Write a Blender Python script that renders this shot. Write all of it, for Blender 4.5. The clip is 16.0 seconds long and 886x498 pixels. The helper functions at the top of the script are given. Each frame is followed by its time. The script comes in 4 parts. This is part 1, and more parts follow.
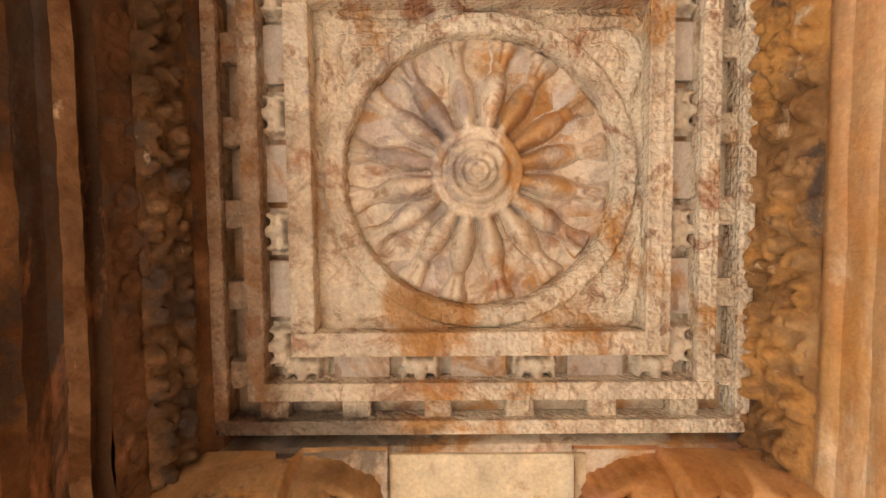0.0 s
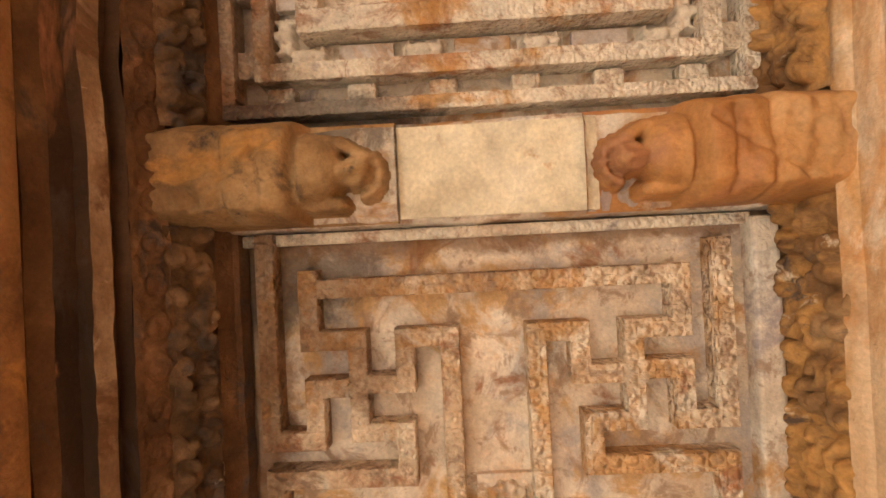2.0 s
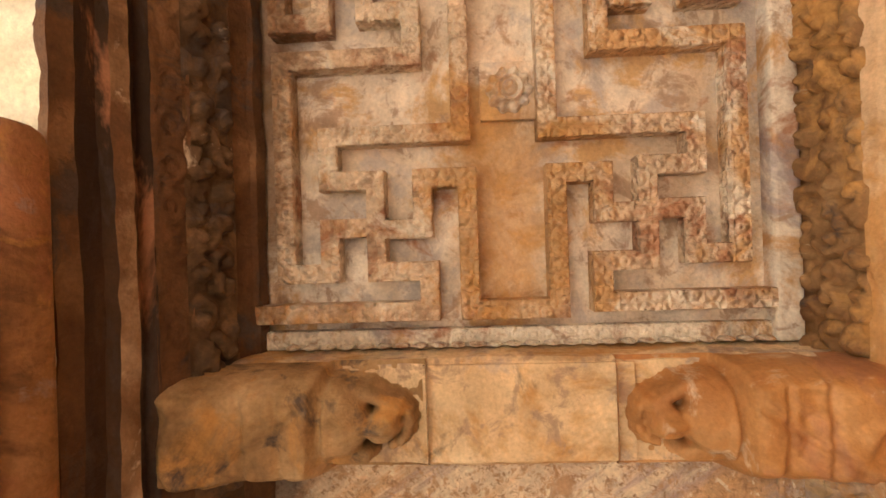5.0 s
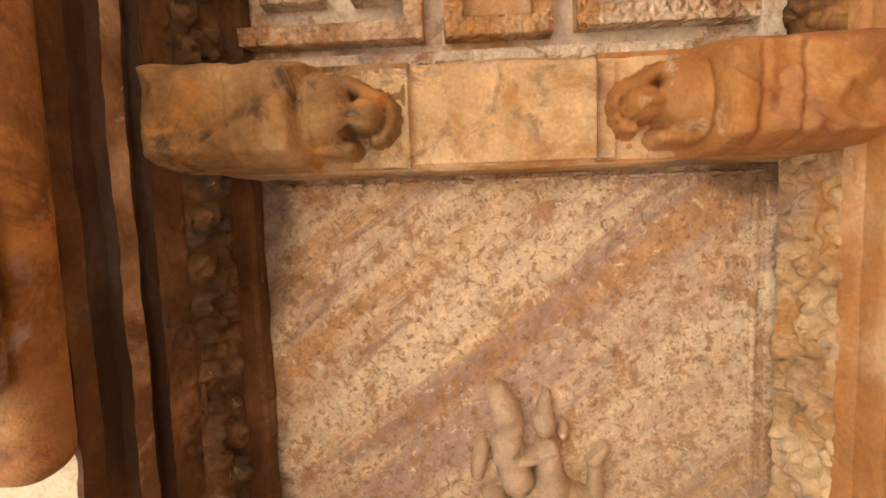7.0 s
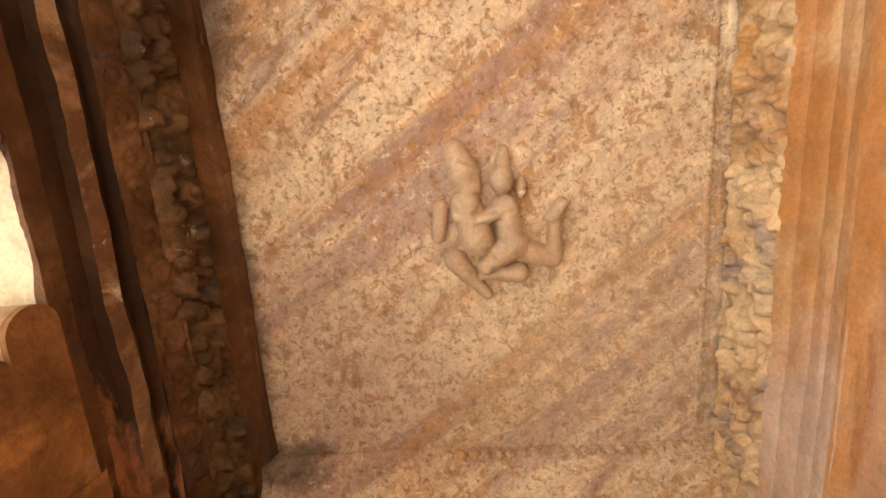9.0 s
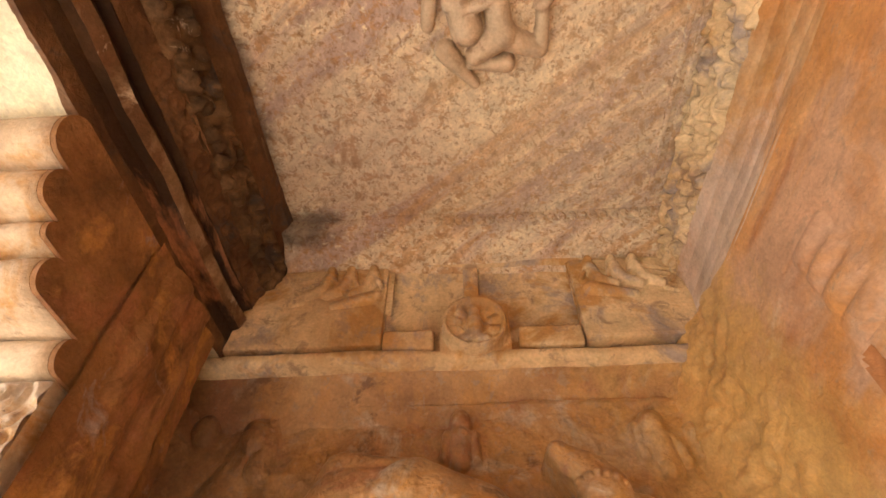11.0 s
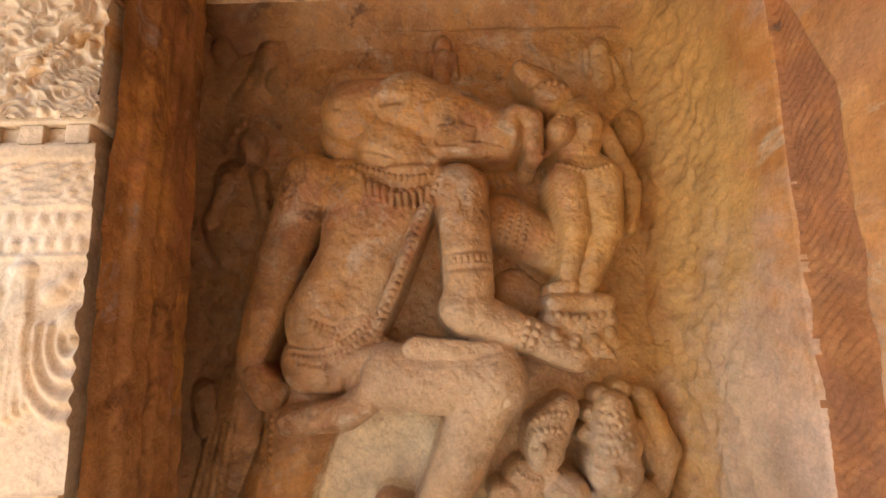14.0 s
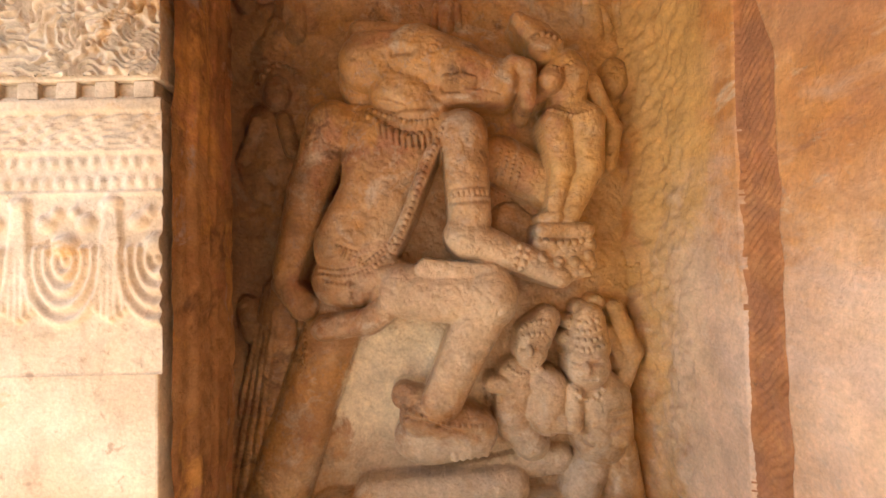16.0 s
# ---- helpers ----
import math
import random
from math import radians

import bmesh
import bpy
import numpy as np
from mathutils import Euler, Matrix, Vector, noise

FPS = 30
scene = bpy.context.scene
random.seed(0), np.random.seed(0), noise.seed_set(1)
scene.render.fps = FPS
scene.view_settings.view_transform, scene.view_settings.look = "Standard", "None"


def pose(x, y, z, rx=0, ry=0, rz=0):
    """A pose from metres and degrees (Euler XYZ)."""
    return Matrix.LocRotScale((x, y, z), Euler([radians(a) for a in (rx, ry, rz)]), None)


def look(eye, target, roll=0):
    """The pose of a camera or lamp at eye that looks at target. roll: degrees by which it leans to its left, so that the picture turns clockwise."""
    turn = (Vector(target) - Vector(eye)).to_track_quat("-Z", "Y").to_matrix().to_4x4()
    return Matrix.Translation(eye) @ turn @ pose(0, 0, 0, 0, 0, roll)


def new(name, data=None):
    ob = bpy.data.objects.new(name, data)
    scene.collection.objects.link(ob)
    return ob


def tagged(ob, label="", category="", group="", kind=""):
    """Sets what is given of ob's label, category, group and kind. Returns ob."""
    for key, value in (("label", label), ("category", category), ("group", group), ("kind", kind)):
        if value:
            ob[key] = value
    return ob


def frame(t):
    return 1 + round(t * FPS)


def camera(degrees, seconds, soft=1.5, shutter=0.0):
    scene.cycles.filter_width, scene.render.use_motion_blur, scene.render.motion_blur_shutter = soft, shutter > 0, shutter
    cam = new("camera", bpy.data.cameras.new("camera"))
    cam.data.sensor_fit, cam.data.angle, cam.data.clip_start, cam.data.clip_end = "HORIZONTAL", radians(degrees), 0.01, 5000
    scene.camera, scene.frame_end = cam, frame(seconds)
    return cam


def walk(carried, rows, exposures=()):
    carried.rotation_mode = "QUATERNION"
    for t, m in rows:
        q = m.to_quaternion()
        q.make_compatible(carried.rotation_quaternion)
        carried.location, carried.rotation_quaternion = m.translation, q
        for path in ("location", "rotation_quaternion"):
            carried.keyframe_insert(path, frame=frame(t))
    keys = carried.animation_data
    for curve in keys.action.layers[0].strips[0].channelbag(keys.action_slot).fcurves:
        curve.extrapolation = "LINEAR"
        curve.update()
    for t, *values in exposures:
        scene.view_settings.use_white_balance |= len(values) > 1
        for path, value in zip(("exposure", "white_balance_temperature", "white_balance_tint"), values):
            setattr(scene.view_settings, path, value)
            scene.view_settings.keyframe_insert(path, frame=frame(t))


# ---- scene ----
cam = camera(81.97, 16.0, soft=1.6)
UP = pose(0, 0, 0, 90)
# seconds, place, then pitch, roll and yaw counted from straight up
PATH_ROWS = [
    (0.0, -0.0, -0.0, 2.449, -3.56, 0.47, 0.21),
    (0.5, 0.006, 0.372, 2.443, -3.08, 1.3, 0.51),
    (1.0, 0.0, 0.746, 2.434, -2.84, 2.0, 0.82),
    (1.5, -0.023, 1.102, 2.428, -1.95, 2.33, 0.8),
    (2.0, 0.007, 1.511, 2.418, 0.43, 2.81, 2.08),
    (2.5, -0.023, 1.803, 2.44, 0.64, 2.9, 1.54),
    (3.0, -0.077, 2.092, 2.453, 0.75, 2.84, 0.79),
    (3.5, -0.073, 2.397, 2.447, 1.67, 2.28, 1.42),
    (4.0, -0.053, 2.727, 2.441, 2.33, 1.67, 2.19),
    (4.2, -0.04, 2.865, 2.431, 2.75, 1.66, 2.6),
    (6.3, -0.026, 3.796, 2.393, -5.77, 2.27, 3.22),
    (6.5, -0.017, 3.92, 2.38, -5.7, 2.21, 3.24),
    (7.0, -0.0, 4.251, 2.35, -5.11, 1.95, 2.87),
    (7.5, 0.025, 4.546, 2.328, -4.87, 2.04, 2.45),
    (8.0, 0.08, 4.767, 2.315, -6.83, 2.68, 2.39),
    (8.5, 0.125, 4.929, 2.306, -9.16, 3.54, 2.31),
    (9.0, 0.139, 4.994, 2.289, -13.65, 4.21, 1.85),
    (9.2, 0.153, 4.994, 2.274, -15.91, 4.29, 2.01),
    (11.3, 0.136, 4.658, 2.087, -45.6, 3.65, 0.01),
    (11.5, 0.152, 4.627, 2.063, -48.45, 3.7, 0.07),
    (12.0, 0.151, 4.551, 2.035, -56.0, 3.14, -0.23),
    (12.5, 0.109, 4.496, 1.979, -62.18, 1.9, -0.51),
    (13.0, 0.081, 4.431, 1.903, -68.72, 0.92, -0.51),
    (13.5, 0.022, 4.358, 1.826, -74.81, -0.42, -0.85),
    (14.0, 0.042, 4.274, 1.756, -80.03, 0.08, -1.15),
    (14.5, 0.076, 4.178, 1.724, -83.58, 0.8, -1.32),
    (15.0, 0.099, 4.059, 1.716, -86.01, 1.31, -1.3),
    (15.5, 0.068, 3.94, 1.711, -87.19, 0.89, -1.31),
    (16.0, 0.009, 3.836, 1.697, -87.54, 0.0, -1.22),
]
EXPOSURES = [(0.0, 1.83), (3.0, 1.9), (7.0, 2.1), (9.0, 2.26), (11.5, 2.12), (13.0, 1.9), (14.5, 1.98), (16.0, 2.1)]
walk(cam, [(t, Matrix.Translation((x, y, z)) @ UP @ pose(0, 0, 0, 90 + p, r, w)) for t, x, y, z, p, r, w in PATH_ROWS], EXPOSURES)

# ---- light: sky, sun ----
world = bpy.data.worlds.new("world")
scene.world = world
world.use_nodes = True
wn = world.node_tree.nodes
sky = wn.new("ShaderNodeTexSky")
sky.sky_type, sky.sun_disc = "NISHITA", False
TO_SUN = Vector((-0.56, 0.14, 0.81)).normalized()
sky.sun_elevation = math.asin(TO_SUN.z)
sky.sun_rotation = math.atan2(TO_SUN.x, TO_SUN.y)
wn["Background"].inputs["Strength"].default_value = 0.15
world.node_tree.links.new(sky.outputs[0], wn["Background"].inputs["Color"])
sun = new("sun", bpy.data.lights.new("sun", "SUN"))
sun.data.energy, sun.data.angle, sun.data.color = 5.0, radians(0.5), (1.0, 0.93, 0.82)
sun.matrix_world = look(TO_SUN * 30, (0, 0, 0))


# ---- materials ----
def stone(name, low, mid, high, size=2.0, stains=(), bump=0.35, fine=60.0, rough=0.85, streak=(1, 1, 1), pits=0.5, turn=0.0, gloss=0.3, pattern=0.0, spots=(), mottle=5.0):
    """Weathered sandstone: three tones mixed by noise, stains with a shape of their own, grain and pits as relief.
    stains: rows of (colour, size, threshold, seed); a fifth entry keeps the stain free of the streak.
    spots: rows of (colour, centre, radii, softness, share), one ragged patch of another tone each."""
    mat = bpy.data.materials.new(name)
    mat.use_nodes = True
    nt = mat.node_tree
    n, l = nt.nodes, nt.links
    bsdf = n["Principled BSDF"]
    bsdf.inputs["Roughness"].default_value = rough
    bsdf.inputs["Specular IOR Level"].default_value = gloss
    co = n.new("ShaderNodeTexCoord")
    tr = n.new("ShaderNodeMapping")
    tr.inputs["Rotation"].default_value = (0, 0, radians(turn))
    l.new(co.outputs["Object"], tr.inputs["Vector"])
    mp = n.new("ShaderNodeMapping")
    mp.inputs["Scale"].default_value = streak
    l.new(tr.outputs["Vector"], mp.inputs["Vector"])

    def noise_at(scale, detail, w, vector=None, distort=0.0, roughness=0.6):
        t = n.new("ShaderNodeTexNoise")
        t.noise_dimensions = "4D"
        t.inputs["Scale"].default_value, t.inputs["Detail"].default_value = scale, detail
        t.inputs["W"].default_value, t.inputs["Distortion"].default_value = w, distort
        t.inputs["Roughness"].default_value = roughness
        l.new((vector or mp).outputs["Vector"] if vector is None else vector, t.inputs["Vector"])
        return t.outputs["Fac"]

    base = noise_at(size, 8, 1.0, distort=0.6)
    ramp = n.new("ShaderNodeValToRGB")
    e = ramp.color_ramp.elements
    e[0].position, e[0].color = 0.32, (*low, 1)
    e[1].position, e[1].color = 0.68, (*high, 1)
    m = e.new(0.5)
    m.color = (*mid, 1)
    l.new(base, ramp.inputs[0])
    colour = ramp.outputs[0]
    for tone, scale, limit, seed, *even in stains:
        f = noise_at(scale, 6, seed, co.outputs["Object"] if even else None, distort=0.8, roughness=0.68)
        r = n.new("ShaderNodeMapRange")
        r.inputs["From Min"].default_value, r.inputs["From Max"].default_value = limit - 0.03, limit + 0.05
        r.inputs["To Max"].default_value = 0.86
        l.new(f, r.inputs["Value"])
        mix = n.new("ShaderNodeMix")
        mix.data_type = "RGBA"
        mix.inputs["B"].default_value = (*tone, 1)
        l.new(r.outputs[0], mix.inputs["Factor"])
        l.new(colour, mix.inputs["A"])
        colour = mix.outputs["Result"]
    for k, (tone, centre, radii, soft, share) in enumerate(spots):
        off = n.new("ShaderNodeVectorMath")
        off.operation = "SUBTRACT"
        off.inputs[1].default_value = centre
        l.new(co.outputs["Object"], off.inputs[0])
        div = n.new("ShaderNodeVectorMath")
        div.operation = "DIVIDE"
        div.inputs[1].default_value = radii
        l.new(off.outputs[0], div.inputs[0])
        ln = n.new("ShaderNodeVectorMath")
        ln.operation = "LENGTH"
        l.new(div.outputs[0], ln.inputs[0])
        ragged = n.new("ShaderNodeMath")
        ragged.operation = "MULTIPLY_ADD"
        ragged.inputs[1].default_value = 2.4
        l.new(noise_at(4.0, 10, 200.0 + 7 * k, co.outputs["Object"], distort=0.8, roughness=0.74), ragged.inputs[0])
        l.new(ln.outputs["Value"], ragged.inputs[2])
        r = n.new("ShaderNodeMapRange")
        r.interpolation_type = "SMOOTHSTEP"
        r.inputs["From Min"].default_value, r.inputs["From Max"].default_value = 2.2 - soft, 2.2 + soft
        r.inputs["To Min"].default_value, r.inputs["To Max"].default_value = share, 0.0
        l.new(ragged.outputs[0], r.inputs["Value"])
        mix = n.new("ShaderNodeMix")
        mix.data_type = "RGBA"
        mix.inputs["B"].default_value = (*tone, 1)
        l.new(r.outputs[0], mix.inputs["Factor"])
        l.new(colour, mix.inputs["A"])
        colour = mix.outputs["Result"]
    # mottling and grain
    mo = n.new("ShaderNodeMapRange")
    mo.inputs["From Min"].default_value, mo.inputs["From Max"].default_value = 0.3, 0.7
    mo.inputs["To Min"].default_value, mo.inputs["To Max"].default_value = 0.72, 1.22
    l.new(noise_at(mottle, 7, 5.0, co.outputs["Object"], distort=0.3, roughness=0.72), mo.inputs["Value"])
    tone_scale = n.new("ShaderNodeVectorMath")
    tone_scale.operation = "SCALE"
    l.new(colour, tone_scale.inputs[0])
    l.new(mo.outputs[0], tone_scale.inputs["Scale"])
    colour = tone_scale.outputs[0]
    grain = noise_at(fine, 4, 3.0, co.outputs["Object"])
    gm = n.new("ShaderNodeMapRange")
    gm.inputs["From Min"].default_value, gm.inputs["From Max"].default_value = 0.25, 0.75
    gm.inputs["To Min"].default_value, gm.inputs["To Max"].default_value = 0.82, 1.15
    l.new(grain, gm.inputs["Value"])
    mul = n.new("ShaderNodeVectorMath")
    mul.operation = "SCALE"
    l.new(colour, mul.inputs[0])
    l.new(gm.outputs[0], mul.inputs["Scale"])
    l.new(mul.outputs[0], bsdf.inputs["Base Color"])
    # relief: grain, pits, and, on carved bands, a shallow scrollwork
    mid_noise = noise_at(14.0, 5, 7.0, co.outputs["Object"], distort=0.5)
    add = n.new("ShaderNodeMath")
    add.operation = "MULTIPLY_ADD"
    add.inputs[1].default_value = 0.2
    l.new(grain, add.inputs[0])
    l.new(mid_noise, add.inputs[2])
    height = add.outputs[0]
    if pattern:
        vo = n.new("ShaderNodeTexVoronoi")
        vo.inputs["Scale"].default_value, vo.inputs["Randomness"].default_value = pattern, 0.2
        petals = n.new("ShaderNodeTexVoronoi")
        petals.inputs["Scale"].default_value = pattern * 3.1
        l.new(co.outputs["Object"], petals.inputs["Vector"])
        l.new(co.outputs["Object"], vo.inputs["Vector"])
        wv = n.new("ShaderNodeMath")
        wv.operation = "SINE"
        sc = n.new("ShaderNodeMath")
        sc.operation = "MULTIPLY"
        sc.inputs[1].default_value = 10.0
        l.new(vo.outputs["Distance"], sc.inputs[0])
        l.new(sc.outputs[0], wv.inputs[0])
        ad = n.new("ShaderNodeMath")
        ad.operation = "MULTIPLY_ADD"
        ad.inputs[1].default_value = 0.5
        l.new(wv.outputs[0], ad.inputs[0])
        l.new(height, ad.inputs[2])
        fine_cut = n.new("ShaderNodeMath")
        fine_cut.operation = "MULTIPLY_ADD"
        fine_cut.inputs[1].default_value = -0.9
        l.new(petals.outputs["Distance"], fine_cut.inputs[0])
        l.new(ad.outputs[0], fine_cut.inputs[2])
        height = fine_cut.outputs[0]
    bp = n.new("ShaderNodeBump")
    bp.inputs["Strength"].default_value, bp.inputs["Distance"].default_value = bump, 0.02
    l.new(height, bp.inputs["Height"])
    l.new(bp.outputs[0], bsdf.inputs["Normal"])
    rr = n.new("ShaderNodeMapRange")
    rr.inputs["To Min"].default_value, rr.inputs["To Max"].default_value = rough - 0.18, min(1.0, rough + 0.08)
    l.new(mid_noise, rr.inputs["Value"])
    l.new(rr.outputs[0], bsdf.inputs["Roughness"])
    return mat


OCHRE, RUST, SOOT, LILAC, CREAM, BROWN = (0.5, 0.26, 0.08), (0.36, 0.16, 0.08), (0.07, 0.055, 0.05), (0.36, 0.3, 0.29), (0.72, 0.6, 0.45), (0.2, 0.1, 0.045)
UMBER_TONE = (0.14, 0.065, 0.03)
BROWN_SPOT = (0.4, 0.27, 0.18)
ORANGE_TONE = (0.5, 0.22, 0.06)
ROSE = (0.58, 0.36, 0.24)
PALE = stone("pale_sandstone", (0.57, 0.47, 0.36), (0.73, 0.65, 0.53), (0.82, 0.76, 0.66), 2.6, ((RUST, 2.3, 0.57, 4.0), (OCHRE, 1.7, 0.55, 9.0), (LILAC, 2.0, 0.58, 14.0), (BROWN_SPOT, 7.0, 0.58, 16.0)), bump=0.6, spots=((BROWN, (-0.98, 0.3, 4.6), (0.28, 1.4, 0.4), 0.3, 0.75), (SOOT, (-0.6, 0.93, 4.6), (0.5, 0.13, 0.3), 0.25, 0.7)))
CARVED = stone("carved_pale_sandstone", (0.57, 0.46, 0.34), (0.74, 0.66, 0.53), (0.83, 0.77, 0.65), 2.5, ((RUST, 2.6, 0.58, 24.0), (OCHRE, 1.9, 0.57, 29.0), (LILAC, 2.4, 0.62, 33.0), (BROWN_SPOT, 8.0, 0.58, 35.0)), pattern=19.0, bump=0.55, spots=((BROWN, (-0.98, 0.3, 4.6), (0.34, 1.4, 0.4), 0.3, 0.75), (SOOT, (-0.6, 0.93, 4.6), (0.5, 0.12, 0.3), 0.25, 0.7), (OCHRE, (-0.05, 0.4, 4.6), (0.2, 0.16, 0.3), 0.2, 0.7)))
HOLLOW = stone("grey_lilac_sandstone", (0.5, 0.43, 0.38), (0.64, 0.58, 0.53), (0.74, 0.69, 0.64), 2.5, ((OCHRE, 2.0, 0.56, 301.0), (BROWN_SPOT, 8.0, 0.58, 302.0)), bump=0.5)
MAZE_BASE = stone("stained_sandstone", (0.58, 0.44, 0.31), (0.74, 0.63, 0.5), (0.82, 0.75, 0.65), 1.9, (((0.58, 0.34, 0.13), 2.0, 0.53, 39.0), ((0.5, 0.44, 0.4), 2.2, 0.55, 44.0), (RUST, 3.5, 0.6, 45.0), (CREAM, 2.3, 0.58, 46.0), (BROWN_SPOT, 7.0, 0.57, 47.0)), bump=0.7, spots=((OCHRE, (0.13, 3.05, 4.6), (0.2, 0.5, 0.3), 0.5, 0.7), (BROWN, (-0.98, 2.2, 4.6), (0.22, 1.4, 0.3), 0.3, 0.8), (SOOT, (-0.75, 1.6, 4.6), (0.35, 0.2, 0.3), 0.3, 0.7), (BROWN, (0.2, 1.42, 4.6), (1.4, 0.1, 0.3), 0.25, 0.7)))
MAZE = stone("carved_stained_sandstone", (0.58, 0.39, 0.24), (0.73, 0.57, 0.4), (0.82, 0.71, 0.55), 2.2, (((0.56, 0.31, 0.12), 2.0, 0.51, 39.0), (RUST, 2.6, 0.56, 54.0), ((0.82, 0.74, 0.6), 2.4, 0.56, 57.0), (BROWN_SPOT, 6.0, 0.57, 58.0)), pattern=15.0, bump=0.8, spots=((OCHRE, (0.13, 3.1, 4.6), (0.34, 0.55, 0.3), 0.3, 0.7), (BROWN, (-0.95, 2.2, 4.6), (0.2, 1.4, 0.3), 0.3, 0.75), (BROWN, (0.2, 1.45, 4.6), (1.4, 0.15, 0.3), 0.3, 0.6), (BROWN, (-0.5, 1.8, 4.6), (0.35, 0.35, 0.3), 0.35, 0.55)))
BANDED = stone("banded_sandstone", (0.6, 0.45, 0.31), (0.79, 0.65, 0.47), (0.88, 0.78, 0.59), 1.5, (((0.5, 0.37, 0.33), 1.0, 0.53, 64.0), ((0.62, 0.38, 0.19), 1.2, 0.54, 69.0), ((0.43, 0.3, 0.26), 2.0, 0.58, 70.0), ((0.5, 0.29, 0.14), 16.0, 0.55, 72.0, 1), ((0.34, 0.2, 0.11), 30.0, 0.57, 76.0, 1), ((0.86, 0.78, 0.6), 19.0, 0.6, 77.0, 1), ((0.45, 0.27, 0.14), 5.0, 0.6, 78.0, 1)), streak=(0.28, 2.3, 1), turn=38, bump=0.9, mottle=11.0, spots=(((0.78, 0.66, 0.46), (0.75, 6.0, 4.64), (0.75, 0.75, 0.5), 0.5, 0.22), ((0.36, 0.26, 0.24), (-0.45, 6.2, 4.64), (0.5, 0.45, 0.5), 0.5, 0.3), (SOOT, (-1.0, 4.3, 4.6), (0.2, 0.5, 0.4), 0.5, 0.75), (SOOT, (-1.0, 5.7, 4.6), (0.1, 1.0, 0.4), 0.5, 0.7), (SOOT, (-0.9, 6.64, 4.6), (0.25, 0.09, 0.4), 0.5, 0.7), (SOOT, (1.2, 4.16, 4.6), (0.2, 0.1, 0.4), 0.4, 0.5)))
# Sooty stone, with shade of the colonnade side mixed into its dark tones.
DARK = stone("sooty_shaded_sandstone", (0.05, 0.028, 0.014), (0.11, 0.062, 0.03), (0.24, 0.14, 0.07), 5.0, ((SOOT, 3.0, 0.55, 84.0), (CREAM, 6.0, 0.66, 89.0)), bump=0.7, mottle=9.0)
# Colonnade side: soot plus the shade it lies in, both in the colour.
UMBER = stone("umber_shaded_sandstone", (0.024, 0.012, 0.006), (0.045, 0.022, 0.011), (0.1, 0.05, 0.024), 2.2, ((SOOT, 2.0, 0.57, 94.0), (RUST, 2.4, 0.6, 95.0)), streak=(1, 0.35, 1), bump=0.6)
FASCIA = stone("worn_fascia_stone", (0.12, 0.062, 0.03), (0.27, 0.165, 0.09), (0.48, 0.34, 0.22), 3.4, ((UMBER_TONE, 2.6, 0.51, 109.0), (CREAM, 5.0, 0.62, 111.0)), bump=0.8, mottle=9.0)
FASCIA_SOOT_SHADE = stone("sooted_shaded_fascia_stone", (0.065, 0.03, 0.014), (0.13, 0.062, 0.028), (0.27, 0.15, 0.075), 2.6, ((SOOT, 2.8, 0.56, 106.0), (UMBER_TONE, 5.0, 0.58, 107.0)), bump=0.8, mottle=8.0)
BRACKET = stone("carved_golden_stone", (0.18, 0.1, 0.048), (0.36, 0.22, 0.1), (0.54, 0.37, 0.2), 3.0, ((SOOT, 3.4, 0.6, 108.0), (OCHRE, 2.4, 0.56, 110.0)), bump=0.8, mottle=8.0)
ORANGE = stone("orange_sandstone", (0.34, 0.14, 0.045), (0.48, 0.23, 0.075), (0.56, 0.33, 0.15), 1.4, ((RUST, 1.2, 0.54, 114.0), (CREAM, 2.2, 0.64, 119.0)), gloss=0.4, rough=0.7, bump=0.5)
# Weathered brown, darkened to hold the shade on faces turned into the gallery.
JAMB_SHADED = stone("weathered_shaded_stone", (0.2, 0.09, 0.036), (0.32, 0.16, 0.066), (0.44, 0.25, 0.115), 2.0, ((RUST, 2.2, 0.55, 331.0), (UMBER_TONE, 1.8, 0.57, 332.0), (OCHRE, 3.0, 0.57, 333.0), (LILAC, 3.0, 0.61, 334.0)), streak=(1, 1, 0.8), bump=0.8, mottle=6.0)
PALE_GREY, GOLDEN = (0.64, 0.5, 0.34), (0.62, 0.38, 0.13)
# Patches put west shade and soot, low floor bounce and wear into colour.
STATUE = stone("golden_brown_sandstone", (0.3, 0.145, 0.06), (0.46, 0.26, 0.115), (0.58, 0.38, 0.19), 1.9, ((RUST, 2.2, 0.56, 124.0), (OCHRE, 1.6, 0.55, 131.0), ((0.55, 0.44, 0.33), 2.6, 0.57, 133.0), (UMBER_TONE, 3.6, 0.6, 135.0), (BROWN_SPOT, 14.0, 0.58, 136.0)), bump=1.0, gloss=0.5, rough=0.52, mottle=8.0, spots=((UMBER_TONE, (-1.25, 6.9, 2.3), (0.5, 1.3, 1.6), 0.6, 0.75), (GOLDEN, (1.2, 6.95, 2.2), (0.55, 0.5, 1.6), 0.5, 0.75), (PALE_GREY, (0.15, 6.8, 1.55), (0.62, 0.6, 0.6), 0.5, 0.7), ((0.8, 0.7, 0.52), (-0.2, 7.08, 0.98), (0.52, 0.12, 0.42), 0.25, 0.95), (PALE_GREY, (0.75, 6.9, 1.0), (0.4, 0.5, 0.35), 0.5, 0.6), ((0.62, 0.52, 0.38), (0.1, 6.9, 0.5), (0.9, 0.5, 0.24), 0.4, 0.8)))
